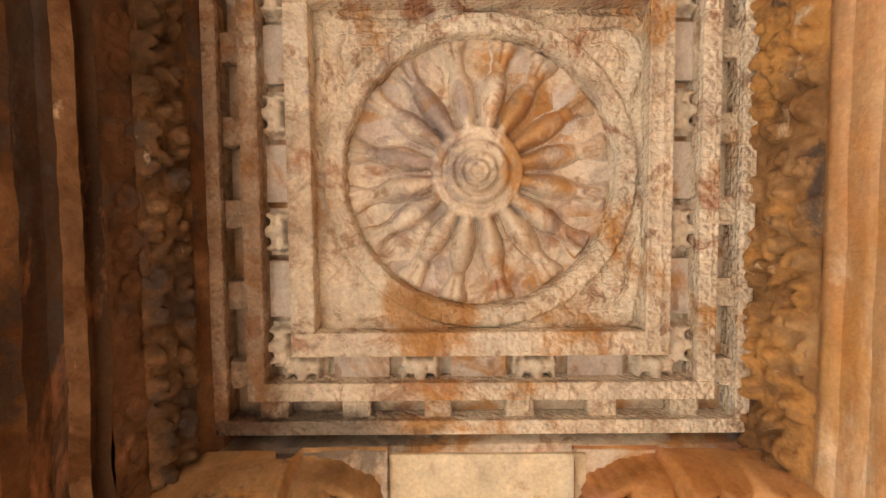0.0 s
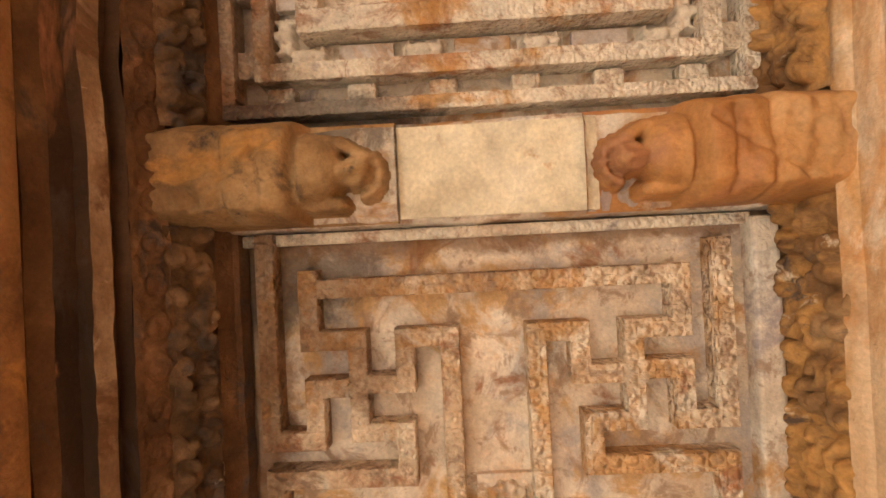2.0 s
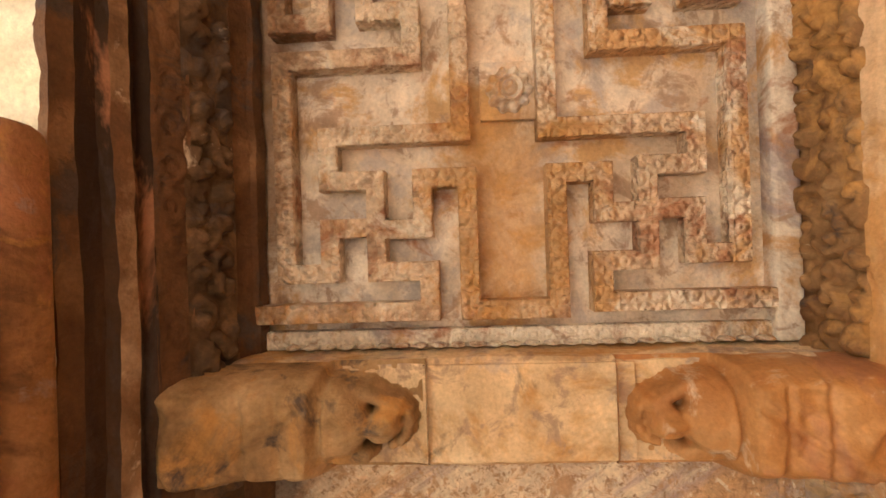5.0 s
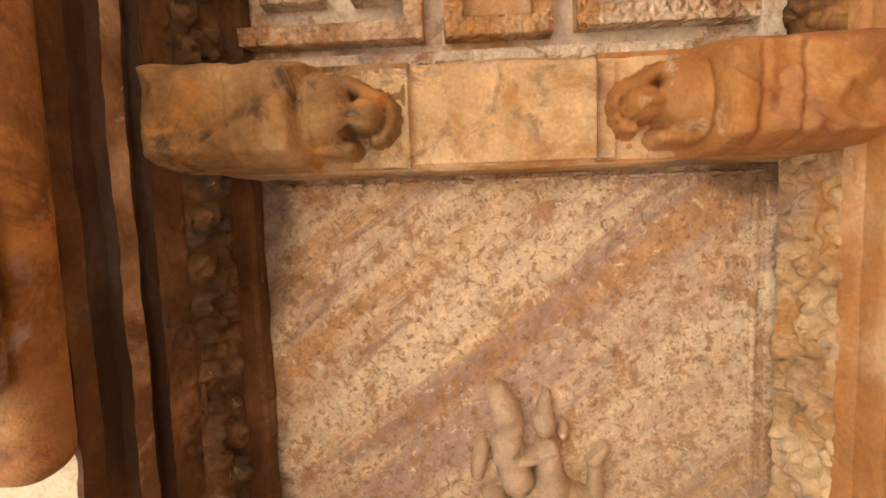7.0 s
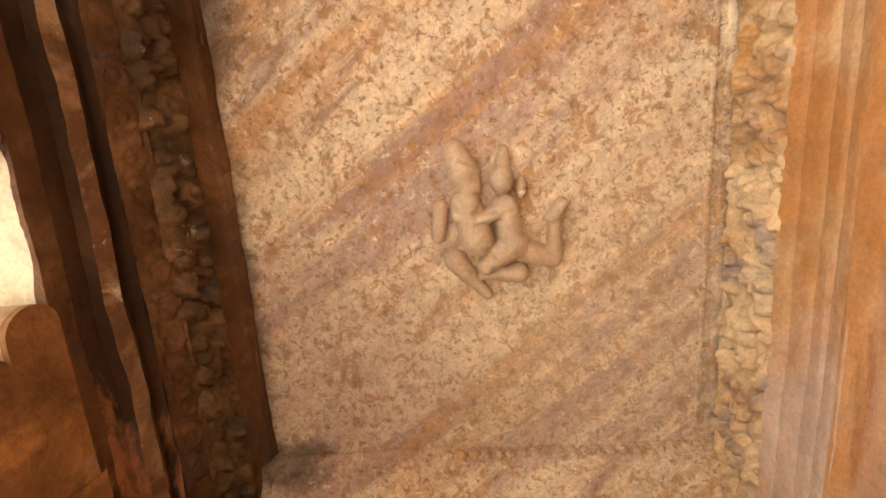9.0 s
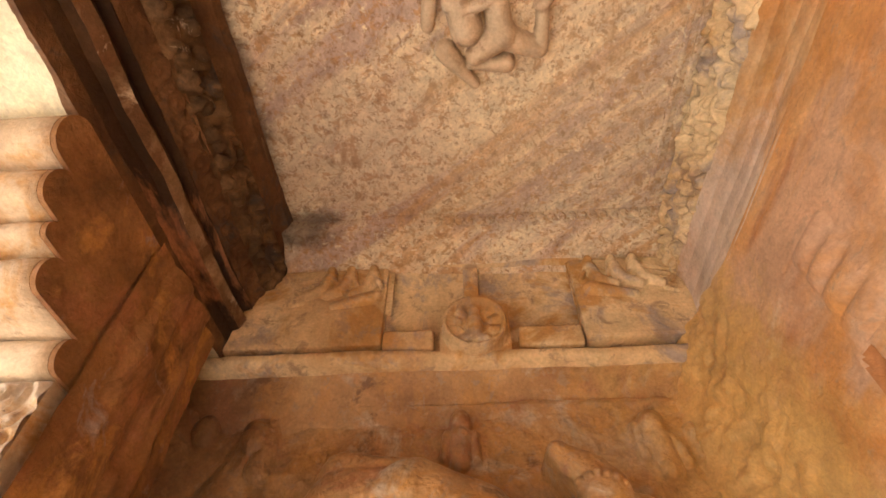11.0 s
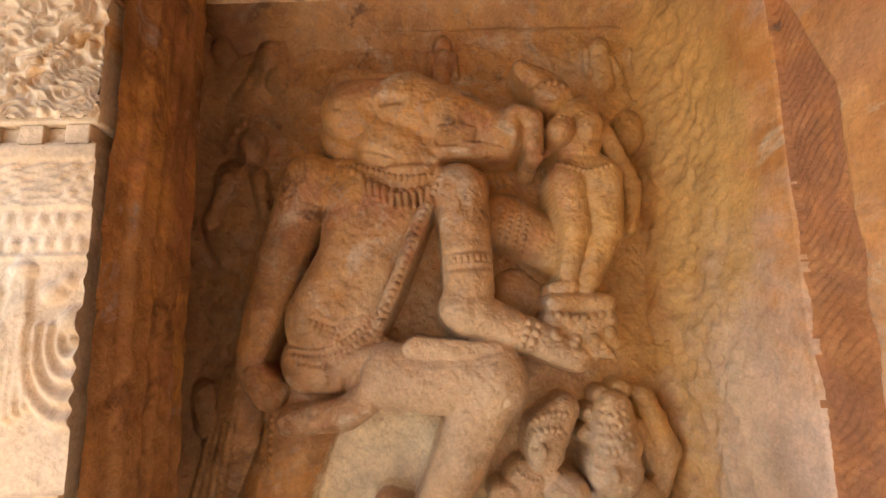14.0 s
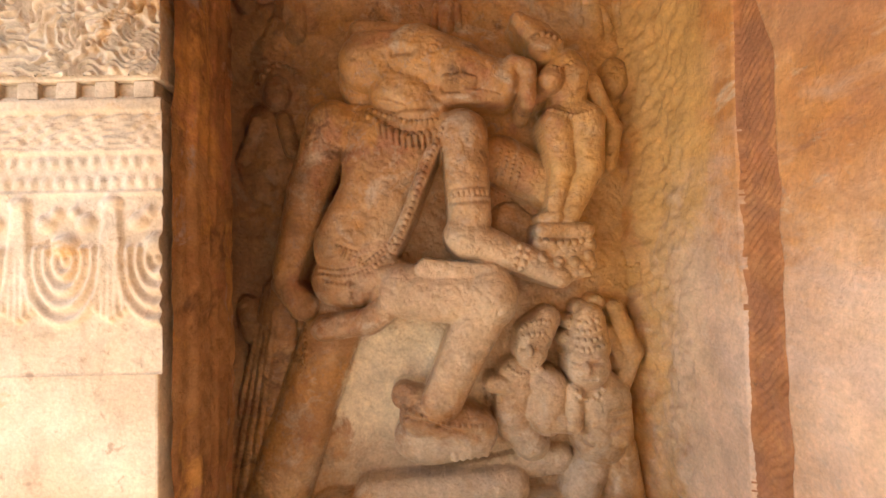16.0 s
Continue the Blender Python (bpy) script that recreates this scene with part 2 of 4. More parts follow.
# The two pale low patches colour in bounced light and glare.
WALLROSE = stone("rose_sandstone", (0.48, 0.2, 0.065), (0.62, 0.31, 0.115), (0.72, 0.43, 0.22), 1.5, ((RUST, 1.2, 0.56, 134.0), (ORANGE_TONE, 1.4, 0.55, 139.0), (ROSE, 1.0, 0.52, 140.0), (CREAM, 2.0, 0.62, 141.0), (BROWN_SPOT, 9.0, 0.62, 142.0)), streak=(1, 0.7, 1.5), gloss=0.5, rough=0.58, bump=0.7, spots=((GOLDEN, (1.33, 6.75, 2.4), (0.5, 0.42, 2.2), 0.4, 0.85), ((0.72, 0.56, 0.43), (1.33, 6.4, 1.1), (0.5, 0.45, 0.9), 0.45, 0.6), (RUST, (1.33, 5.45, 2.75), (0.5, 0.4, 0.35), 0.4, 0.65), ((0.76, 0.58, 0.45), (1.33, 5.3, 1.2), (0.5, 0.7, 0.6), 0.6, 0.5)))
ROSY = stone("rosy_cornice_stone", (0.48, 0.26, 0.12), (0.6, 0.38, 0.2), (0.7, 0.52, 0.34), 1.6, ((OCHRE, 1.4, 0.55, 311.0), (ORANGE_TONE, 1.1, 0.53, 312.0), (CREAM, 3.0, 0.63, 313.0)), streak=(1, 0.5, 1), rough=0.6, gloss=0.45, bump=0.7, spots=(((0.66, 0.54, 0.47), (1.35, 6.5, 3.95), (0.4, 0.7, 0.4), 0.45, 0.8),))
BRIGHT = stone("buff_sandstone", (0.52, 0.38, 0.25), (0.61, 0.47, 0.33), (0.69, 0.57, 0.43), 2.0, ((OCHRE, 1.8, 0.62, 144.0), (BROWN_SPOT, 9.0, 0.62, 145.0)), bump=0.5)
FRIEZE_BROWN = stone("rusty_carved_stone", (0.15, 0.07, 0.025), (0.28, 0.15, 0.06), (0.44, 0.28, 0.14), 3.0, ((OCHRE, 2.0, 0.54, 321.0), (SOOT, 4.0, 0.6, 322.0), (CREAM, 5.0, 0.64, 323.0)), bump=0.7, mottle=9.0)
STRIP = stone("chiselled_red_stone", (0.3, 0.12, 0.05), (0.44, 0.19, 0.075), (0.56, 0.28, 0.12), 5.0, ((RUST, 3.0, 0.52, 148.0), (SOOT, 4.0, 0.64, 149.0)), bump=0.9)
TAWNY = stone("tawny_sandstone", (0.56, 0.37, 0.2), (0.72, 0.53, 0.31), (0.82, 0.66, 0.43), 2.0, ((LILAC, 1.6, 0.57, 155.0), (OCHRE, 1.4, 0.54, 156.0), (LILAC, 2.0, 0.6, 157.0), (SOOT, 2.2, 0.64, 158.0), (BROWN_SPOT, 8.0, 0.58, 159.0)), bump=0.6)
PATCH = stone("cream_plaster", (0.66, 0.57, 0.4), (0.76, 0.68, 0.5), (0.8, 0.73, 0.57), 6.0, ((OCHRE, 3.0, 0.64, 154.0),), bump=0.6)
FLOOR = stone("trodden_sandstone_floor", (0.5, 0.42, 0.33), (0.58, 0.5, 0.4), (0.64, 0.56, 0.46), 1.2, ((RUST, 1.0, 0.62, 164.0),), rough=0.6)
EARTH = stone("dry_earth", (0.46, 0.4, 0.32), (0.54, 0.48, 0.39), (0.6, 0.54, 0.45), 0.4)


# ---- mesh helpers ----
def part(name, bm, material, parent=None, label="", smooth=False):
    me = bpy.data.meshes.new(name)
    bm.to_mesh(me)
    bm.free()
    if smooth:
        me.polygons.foreach_set("use_smooth", [True] * len(me.polygons))
    me.materials.append(material)
    ob = new(name, me)
    ob.parent = parent
    if label:
        tagged(ob, label)
    return ob


def thing(name, at, label, category, group="", kind=""):
    ob = new(name)
    ob.location = at
    ob.empty_display_size = 0.1
    return tagged(ob, label, category, group, kind)


def under(parent, ob):
    """Hang ob, built in world places, under a parent that stands elsewhere."""
    ob.parent = parent
    ob.matrix_parent_inverse = Matrix.Translation(-parent.location)
    return ob


def box(bm, x0, x1, y0, y1, z0, z1, bevel=0.006, seg=2):
    r = bmesh.ops.create_cube(bm, size=1, matrix=Matrix.Translation(((x0 + x1) / 2, (y0 + y1) / 2, (z0 + z1) / 2)) @ Matrix.Diagonal((abs(x1 - x0), abs(y1 - y0), abs(z1 - z0), 1)))
    if bevel:
        vs = set(r["verts"])
        bmesh.ops.bevel(bm, geom=[e for e in bm.edges if e.verts[0] in vs], offset=bevel, segments=seg, affect="EDGES", profile=0.6)


def wobble(p, amount, scale=2.5):
    """Uneven hand-cut surface."""
    return Vector(p) + amount * noise.noise_vector(Vector(p) * scale) + amount * 0.5 * noise.noise_vector(Vector(p) * scale * 4.1)


def run(bm, profile, y0, y1, steps=80, rough=0.008):
    """A profile of (x, z) drawn along y, with uneven edges."""
    rows = []
    for i in range(steps + 1):
        y = y0 + (y1 - y0) * i / steps
        rows.append([bm.verts.new(wobble((x, y, z), rough, 3.0)) for x, z in profile])
    for a, b in zip(rows, rows[1:]):
        for j in range(len(profile) - 1):
            bm.faces.new((a[j], b[j], b[j + 1], a[j + 1]))
    for r in (rows[0], rows[-1]):
        bm.faces.new(r)


def sheet(u_size, v_size, step, height, m):
    """A carved face: a grid in the plane of m (its x and y), raised along its z by height(u, v), which takes arrays."""
    nu, nv = max(2, int(u_size / step)), max(2, int(v_size / step))
    u, v = np.meshgrid(np.linspace(0, u_size, nu + 1), np.linspace(0, v_size, nv + 1))
    h = height(u, v)
    pts = np.stack([u.ravel(), v.ravel(), h.ravel(), np.ones(u.size)], 1) @ np.array(m).T
    idx = np.arange(u.size).reshape(u.shape)
    faces = np.stack([idx[:-1, :-1].ravel(), idx[:-1, 1:].ravel(), idx[1:, 1:].ravel(), idx[1:, :-1].ravel()], 1)
    me = bpy.data.meshes.new("sheet")
    me.from_pydata(pts[:, :3].tolist(), [], faces.tolist())
    me.polygons.foreach_set("use_smooth", [True] * len(me.polygons))
    return me


def carved(name, me, material, parent=None, label=""):
    me.name = name
    me.materials.append(material)
    ob = new(name, me)
    if parent:
        under(parent, ob)
    if label:
        tagged(ob, label)
    return ob




def value_noise(u, v, scale, seed):
    """Smooth noise in 0..1 for arrays."""
    rs = np.random.RandomState(seed)
    grid = rs.rand(64, 64)
    x, y = u * scale + 7.3, v * scale + 3.1
    xi, yi = np.floor(x).astype(int), np.floor(y).astype(int)
    fx, fy = x - xi, y - yi
    fx, fy = fx * fx * (3 - 2 * fx), fy * fy * (3 - 2 * fy)
    g = lambda a, b: grid[a % 64, b % 64]
    return (g(xi, yi) * (1 - fx) + g(xi + 1, yi) * fx) * (1 - fy) + (g(xi, yi + 1) * (1 - fx) + g(xi + 1, yi + 1) * fx) * fy


def merge(a, b, k=0.022):
    """The higher of two reliefs, with a soft fillet where they meet."""
    return np.maximum(a, b) + np.maximum(k - np.abs(a - b), 0) ** 2 / (4 * k)


def limb(h, u, v, a, b, ra, rb, lift=0.0, flat=1.0, soft=0.012):
    """Raise the face h by a round, tapered limb from a to b; lift: how far its axis stands off the face."""
    (ax, ay), (bx, by) = a, b
    dx, dy = bx - ax, by - ay
    t = np.clip(((u - ax) * dx + (v - ay) * dy) / max(dx * dx + dy * dy, 1e-9), 0, 1)
    r = ra + (rb - ra) * t
    d2 = (u - ax - t * dx) ** 2 + (v - ay - t * dy) ** 2
    lf = lift if not isinstance(lift, tuple) else lift[0] + (lift[1] - lift[0]) * t
    body = np.where(d2 < r * r, lf + flat * np.sqrt(np.maximum(r * r - d2, 0)), -1)
    return merge(h, body, min(0.022, 0.2 * min(ra, rb)))


def disc(h, u, v, c, ru, rv, lift=0.0, deep=1.0, lean=0.0):
    """Raise the face by an ellipsoid."""
    ca, sa = math.cos(radians(lean)), math.sin(radians(lean))
    x, y = (u - c[0]) * ca + (v - c[1]) * sa, -(u - c[0]) * sa + (v - c[1]) * ca
    q = 1 - (x / ru) ** 2 - (y / rv) ** 2
    return merge(h, np.where(q > 0, lift + deep * min(ru, rv) * np.sqrt(np.maximum(q, 0)), -1), min(0.022, 0.2 * min(ru, rv)))


def blur(h, times=1):
    for _ in range(times):
        h = (h + np.roll(h, 1, 0) + np.roll(h, -1, 0) + np.roll(h, 1, 1) + np.roll(h, -1, 1)) / 5
    return h


def cut(h, u, v, a, b, r, deep):
    """A groove from a to b."""
    (ax, ay), (bx, by) = a, b
    dx, dy = bx - ax, by - ay
    t = np.clip(((u - ax) * dx + (v - ay) * dy) / max(dx * dx + dy * dy, 1e-9), 0, 1)
    d2 = (u - ax - t * dx) ** 2 + (v - ay - t * dy) ** 2
    return h - deep * np.exp(-d2 / (r * r))


def bead(h, u, v, c, r, up=1.2):
    """A pearl set on whatever is there already."""
    d2 = (u - c[0]) ** 2 + (v - c[1]) ** 2
    return h + up * np.sqrt(np.maximum(r * r - d2, 0))


# ---- plan of the gallery ----
TOP = 4.64                      # ceiling panels
WALL_L, WALL_R = -1.2, 1.33     # faces of the colonnade and of the inner wall
END = 7.1                       # back of the end niche
NEAR = -4.2

# ---- ground, floor, walls ----
bm = bmesh.new()
bmesh.ops.create_grid(bm, x_segments=60, y_segments=60, size=600, matrix=Matrix.Translation((-40, 0, -0.6)))
tagged(part("ground", bm, EARTH), "dry sunlit earth outside the cave", "ground", kind="structure")
bm = bmesh.new()
box(bm, -4.2, 2.2, NEAR - 0.4, END + 0.6, -0.7, 0.0, 0.02)
tagged(part("floor", bm, FLOOR), "worn sandstone floor of the gallery", "floor", kind="structure")
bm = bmesh.new()
box(bm, WALL_R + 0.012, 2.2, NEAR, 5.8, 0, 3.84, 0)
box(bm, WALL_R + 0.012, 2.2, 6.1, END + 0.5, 0, 3.84, 0)
box(bm, WALL_R + 0.05, 2.2, 5.8, 6.1, 0, 3.84, 0)
box(bm, WALL_R + 0.14, 2.2, NEAR, END + 0.5, 3.84, 4.05, 0)
tagged(part("wall_east_core", bm, WALLROSE), "solid rock behind the inner wall", "wall", kind="structure")
bm = bmesh.new()
box(bm, WALL_L - 1.0, 2.2, NEAR - 0.5, NEAR, 0, 5.0, 0)
tagged(part("wall_back", bm, ORANGE), "plain orange sandstone wall closing the gallery", "wall", kind="structure")
bm = bmesh.new()
box(bm, -2.6, 2.2, END + 0.03, END + 0.6, 0, 5.0, 0)
tagged(part("wall_end_core", bm, STATUE), "solid rock behind the carved niche", "wall", kind="structure")
bm = bmesh.new()
box(bm, -2.4, 2.2, NEAR - 0.5, END + 0.6, TOP + 0.03, TOP + 0.9, 0)
# Unseen eave, added to limit how far sun reaches over the floor.
box(bm, -2.6, -2.4, NEAR - 0.5, END + 0.6, 4.3, TOP + 0.9, 0)
tagged(part("ceiling", bm, DARK), "rock roof over the carved gallery ceiling, with an added unseen eave", "ceiling", kind="structure")


def rough_wall(u, v):
    return 0.012 * value_noise(u, v, 1.3, 3) + 0.006 * value_noise(u, v, 6, 4)


# inner wall: two smooth faces with a chiselled upright strip between them, rounding into the niche
RIGHT = Matrix(((0, 0, -1, WALL_R + 0.01), (1, 0, 0, 0), (0, 1, 0, 0), (0, 0, 0, 1)))
STRIP_TOP = 3.1
wall = thing("wall_east", (WALL_R, 3, 0), "rose and orange sandstone inner wall with worn paint, low bounce light in its colour", "wall", kind="structure")
carved("wall_face", sheet(5.8 - NEAR, 3.87, 0.03, lambda u, v: rough_wall(u + NEAR, v), RIGHT @ Matrix.Translation((NEAR, 0, 0))), WALLROSE, wall)


def niche_cheek(u, v):
    """Stone that turns from the smooth wall into the rough corner of the niche."""
    near = np.clip((u - 0.3) / 0.25, 0, 1)
    grit = 0.03 * value_noise(u, v, 8, 15) + 0.03 * value_noise(u + 0.3 * v, v, 22, 16) + 0.016 * value_noise(u, v, 48, 17)
    return rough_wall(u + 6.1, v) + 0.2 * np.clip((u - 0.55) / 0.5, 0, 1) ** 2 + near * grit


carved("niche_cheek", sheet(1.05, 3.87, 0.014, niche_cheek, RIGHT @ Matrix.Translation((6.1, 0, 0))), WALLROSE, wall, "rough golden corner of the niche")


def chisel(u, v):
    """Slanting chisel strokes in a sunk strip with ragged sides."""
    ragged = 0.03 * value_noise(u * 0, v, 7, 18)
    sunk = np.clip(np.minimum(u - ragged - 0.2 * np.clip((v - 2.55) / 0.5, 0, 1), 0.28 - u + 0.4 * ragged) / 0.012, 0, 1)
    strokes = 0.5 + 0.5 * np.sin((v * 1.0 + u * 0.8 + 0.05 * value_noise(u, v, 9, 12)) * 150)
    return rough_wall(u + 5.8, v) - sunk * (0.022 + 0.016 * strokes * value_noise(u, v, 14, 14)) * np.clip((STRIP_TOP - v) / 0.04, 0, 1)


strip = carved("chiselled_strip", sheet(0.3, STRIP_TOP, 0.009, chisel, RIGHT @ Matrix.Translation((5.8, 0, 0))), WALLROSE, wall, "rough chiselled red-brown strip")
strip.data.materials.append(STRIP)
for p in strip.data.polygons:
    if p.center.x > WALL_R + 0.008:
        p.material_index = 1


def pilaster_top(u, v):
    """Four worn cushion courses above the strip, almost flush with the wall."""
    h = rough_wall(u + 5.8, v + STRIP_TOP)
    for z, hh in ((0.06, 0.05), (0.17, 0.05), (0.28, 0.035), (0.37, 0.045)):
        q = 1 - ((v - z) / hh) ** 2
        side = np.clip(np.minimum(u - 0.03, 0.26 - u) / 0.08, 0, 1)
        h = np.maximum(h, rough_wall(u + 5.8, v + STRIP_TOP) + 0.034 * np.sqrt(np.maximum(q, 0)) * side ** 0.5)
    return h


carved("worn_capital", sheet(0.3, 3.87 - STRIP_TOP, 0.012, pilaster_top, RIGHT @ Matrix.Translation((5.8, STRIP_TOP, 0))), WALLROSE, wall, "worn cushion capital cut into the wall")


def ball(bm, c, r, scale=(1, 1, 1), lean=0.0, seg=20):
    bmesh.ops.create_uvsphere(bm, u_segments=seg, v_segments=seg // 2, radius=r, matrix=Matrix.Translation(c) @ Matrix.Rotation(radians(lean), 4, "Z") @ Matrix.Diagonal((*scale, 1)))


# ---- cornices along both sides of the ceiling ----
def foliage(seed, length, width):
    """Curled leaves in two staggered rows, each a shrinking spiral of swelling lobes, over a ragged ground."""
    rs = np.random.RandomState(seed)
    curls = []
    rows = 3 if width > 0.3 else 2
    for row in range(rows):
        count = int(length / (0.13 if rows == 2 else 0.11))
        for k in range(count):
            c = ((k + 0.5 * row + rs.uniform(0.2, 0.8)) * length / count, width * (row + 0.6) / (rows + 0.2) + rs.uniform(-0.015, 0.015))
            curls.append((c, rs.uniform(0, 6.28), rs.choice((-1, 1)), rs.uniform(0.042, 0.066), rs.uniform(0.0, 0.02)))

    def f(u, v):
        h = 0.012 * value_noise(u, v, 14, seed) - 0.012
        for (cx, cy), start, way, size, lift in curls:
            lo, hi = np.searchsorted(u[0], (cx - 0.14, cx + 0.14))
            uu, vv, hh = u[:, lo:hi], v[:, lo:hi], h[:, lo:hi]
            pts = [(cx + size * (1 - q / 7) * math.cos(start + way * 0.95 * q), cy + size * (1 - q / 7) * math.sin(start + way * 0.95 * q)) for q in range(6)]
            for q, (a, b) in enumerate(zip(pts, pts[1:])):
                hh = limb(hh, uu, vv, a, b, 0.025 - 0.002 * q, 0.022 - 0.002 * q, lift)
            h[:, lo:hi] = disc(hh, uu, vv, (cx, cy), 0.022, 0.02, lift + 0.012)
        return (h + 0.012 * value_noise(u, v, 32, seed + 3)) * np.clip(v / 0.05, 0, 1) * np.clip((width - v) / 0.05, 0, 1) * 1.2
    return f


def chain(u, v):
    """A worn band of linked roundels between two fillets."""
    c = (u % 0.15) - 0.075
    r = np.hypot(c, v - 0.07)
    h = 0.016 * np.exp(-((r - 0.048) / 0.012) ** 2) + 0.014 * np.exp(-(r / 0.02) ** 2) + 0.012 * (np.abs(v - 0.07) > 0.058)
    return h * (0.4 + 0.9 * value_noise(u, v, 2.5, 51)) + 0.014 * value_noise(u, v, 9, 52) + 0.01 * value_noise(u, v, 24, 53)


def cornice(side, name, profile, names, materials, label):
    th = thing(name, (profile[0][0], 2, 4), label, "cornice", kind="structure")
    for j in range(len(profile) - 1):
        (xa, za), (xb, zb) = profile[j], profile[j + 1]
        if names[j] == "chain_band":
            m = slope(xa, za, xb, zb, NEAR) @ Matrix.Translation((0, 0, -0.022))
            carved(names[j], sheet(END - NEAR, math.hypot(xb - xa, zb - za), 0.012, chain, m), materials[j], th, "band of worn linked roundels")
            continue
        bm = bmesh.new()
        back = 0.12 * side
        run(bm, [(xa, za), ((xa + xb) / 2, (za + zb) / 2), (xb, zb), (xb + back, zb + 0.02), (xa + back, za + 0.05)], NEAR, END, 330, 0.012 if side < 0 else 0.006)
        under(th, part(names[j], bm, materials[j], smooth=side > 0))
    return th


def slope(xa, za, xb, zb, y0):
    """Plane of a slanting frieze: u runs along y, v from (xa, za) down to (xb, zb); its z looks into the gallery."""
    d = Vector((xb - xa, 0, zb - za)).normalized()
    u = Vector((0, 1, 0))
    n = u.cross(d)
    if n.x * (0.2 - xa) < 0:
        n = -n
    return Matrix(((u.x, d.x, n.x, xa), (u.y, d.y, n.y, y0), (u.z, d.z, n.z, za), (0, 0, 0, 1)))


LEFT_EDGES = [(-1.075, 4.275), (-1.13, 4.13), (-1.175, 4.115), (-1.175, 4.062), (-1.145, 4.052), (-1.165, 3.985), (-1.2, 3.968), (-1.205, 3.88), (-1.215, 3.795)]
RIGHT_EDGES = [(1.345, 4.275), (1.372, 4.2), (1.378, 4.08), (1.368, 3.98), (1.352, 3.9), (1.33, 3.85)]
# West profile is coloured darker than east, holding soot and shade.
cornice(-1, "cornice_west", LEFT_EDGES, ("chain_band", "fillet_top", "groove", "fillet_edge", "fillet", "step", "fascia", "lower_fascia"), (FASCIA_SOOT_SHADE, UMBER, UMBER, UMBER, FASCIA, UMBER, UMBER, FASCIA_SOOT_SHADE), "sooted stone cornice over the colonnade, darkened for its shaded side")
cornice(1, "cornice_east", RIGHT_EDGES, ("ledge", "fascia", "hollow", "lower_hollow", "lip"), (ROSY,) * 5, "orange sandstone cornice over the inner wall")
bm = bmesh.new()
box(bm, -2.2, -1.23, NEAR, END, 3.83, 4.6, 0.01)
tagged(part("architrave_west", bm, UMBER), "long stone beam over the pillars, darkened for shade", "beam", kind="structure")
# Underside slab in cream, putting the glare of the openings into its colour.
bm = bmesh.new()
box(bm, -2.2, -1.222, NEAR, END, 3.8, 3.829, 0.004)
tagged(part("soffit_west", bm, PATCH), "underside of the long beam, paled to hold outdoor light", "beam", kind="structure")
bm = bmesh.new()
box(bm, 1.47, 2.2, NEAR, END, 4.04, 4.7, 0.01)
tagged(part("architrave_east", bm, ORANGE), "orange stone beam over the inner wall", "beam", kind="structure")

BAYS = ((-1.5, 0.95), (1.4, 3.68), (4.13, 6.84))


for k, (y0, y1) in enumerate((a - 0.04, b + 0.04) for a, b in BAYS):
    ln = math.hypot(0.085, 0.22)
    # West frieze and moulding carry shade in their colour besides soot.
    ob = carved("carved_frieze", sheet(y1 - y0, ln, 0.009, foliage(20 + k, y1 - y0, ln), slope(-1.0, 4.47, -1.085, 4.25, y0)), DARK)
    tagged(ob, "sooty foliage frieze beside the ceiling panel, darkened for shade", "frieze", "friezes")
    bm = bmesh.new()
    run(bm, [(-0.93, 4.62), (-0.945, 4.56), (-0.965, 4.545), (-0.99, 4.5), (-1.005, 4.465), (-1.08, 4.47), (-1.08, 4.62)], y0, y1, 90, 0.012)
    tagged(part("trim_moulding", bm, FASCIA_SOOT_SHADE, smooth=False), "worn moulding beside the ceiling panel, browned for soot and shade", "moulding", kind="structure")
    shift = -0.05 if k == 0 else 0.0
    ln = math.hypot(0.05, 0.36)
    ob = carved("carved_frieze", sheet(y1 - y0, ln, 0.009, foliage(40 + k, y1 - y0, ln), slope(1.315 + shift, 4.6, 1.375 + shift, 4.24, y0)), (FRIEZE_BROWN, FRIEZE_BROWN, TAWNY)[k])
    tagged(ob, "orange frieze of worn carved figures and foliage", "frieze", "friezes")


# ---- cross beams and their bracket figures ----
def cross_beam(y0, y1, z, patch):
    th = thing("cross_beam", (0.2, (y0 + y1) / 2, z), "pale sandstone cross beam under the ceiling", "beam", "cross beams")
    bm = bmesh.new()
    run_x = [(y0, TOP + 0.02), (y0 + 0.015, z + 0.02), (y0 + 0.03, z), (y1 - 0.03, z), (y1 - 0.015, z + 0.02), (y1, TOP + 0.02)]
    rows = []
    for i in range(61):
        x = -1.15 + 2.6 * i / 60
        rows.append([bm.verts.new(wobble((x, y, zz), 0.012, 2.5)) for y, zz in run_x])
    for a, b in zip(rows, rows[1:]):
        for j in range(5):
            bm.faces.new((a[j], a[j + 1], b[j + 1], b[j]))
    bmesh.ops.recalc_face_normals(bm, faces=bm.faces)
    under(th, part("beam_body", bm, PALE if patch else TAWNY, smooth=False))
    bm = bmesh.new()
    box(bm, -0.24, 0.58, y0 + 0.035, y1 - 0.035, z - 0.018, z + 0.05, 0.004)
    under(th, part("middle_slab", bm, PATCH if patch else TAWNY, label="cream plastered slab" if patch else "tawny banded slab"))
    return th


cross_beam(0.95, 1.4, 4.53, True)
cross_beam(3.68, 4.13, 4.42, False)
cross_beam(-1.95, -1.5, 4.5, True)


def bracket(wall_x, way, y, z, reach, material, label, seed):
    """A bracket carved on its underside as a squat figure: a block at the cornice, then belly, shoulders and a crowned head."""
    def f(u, v):
        s, t = u / reach, v - 0.21
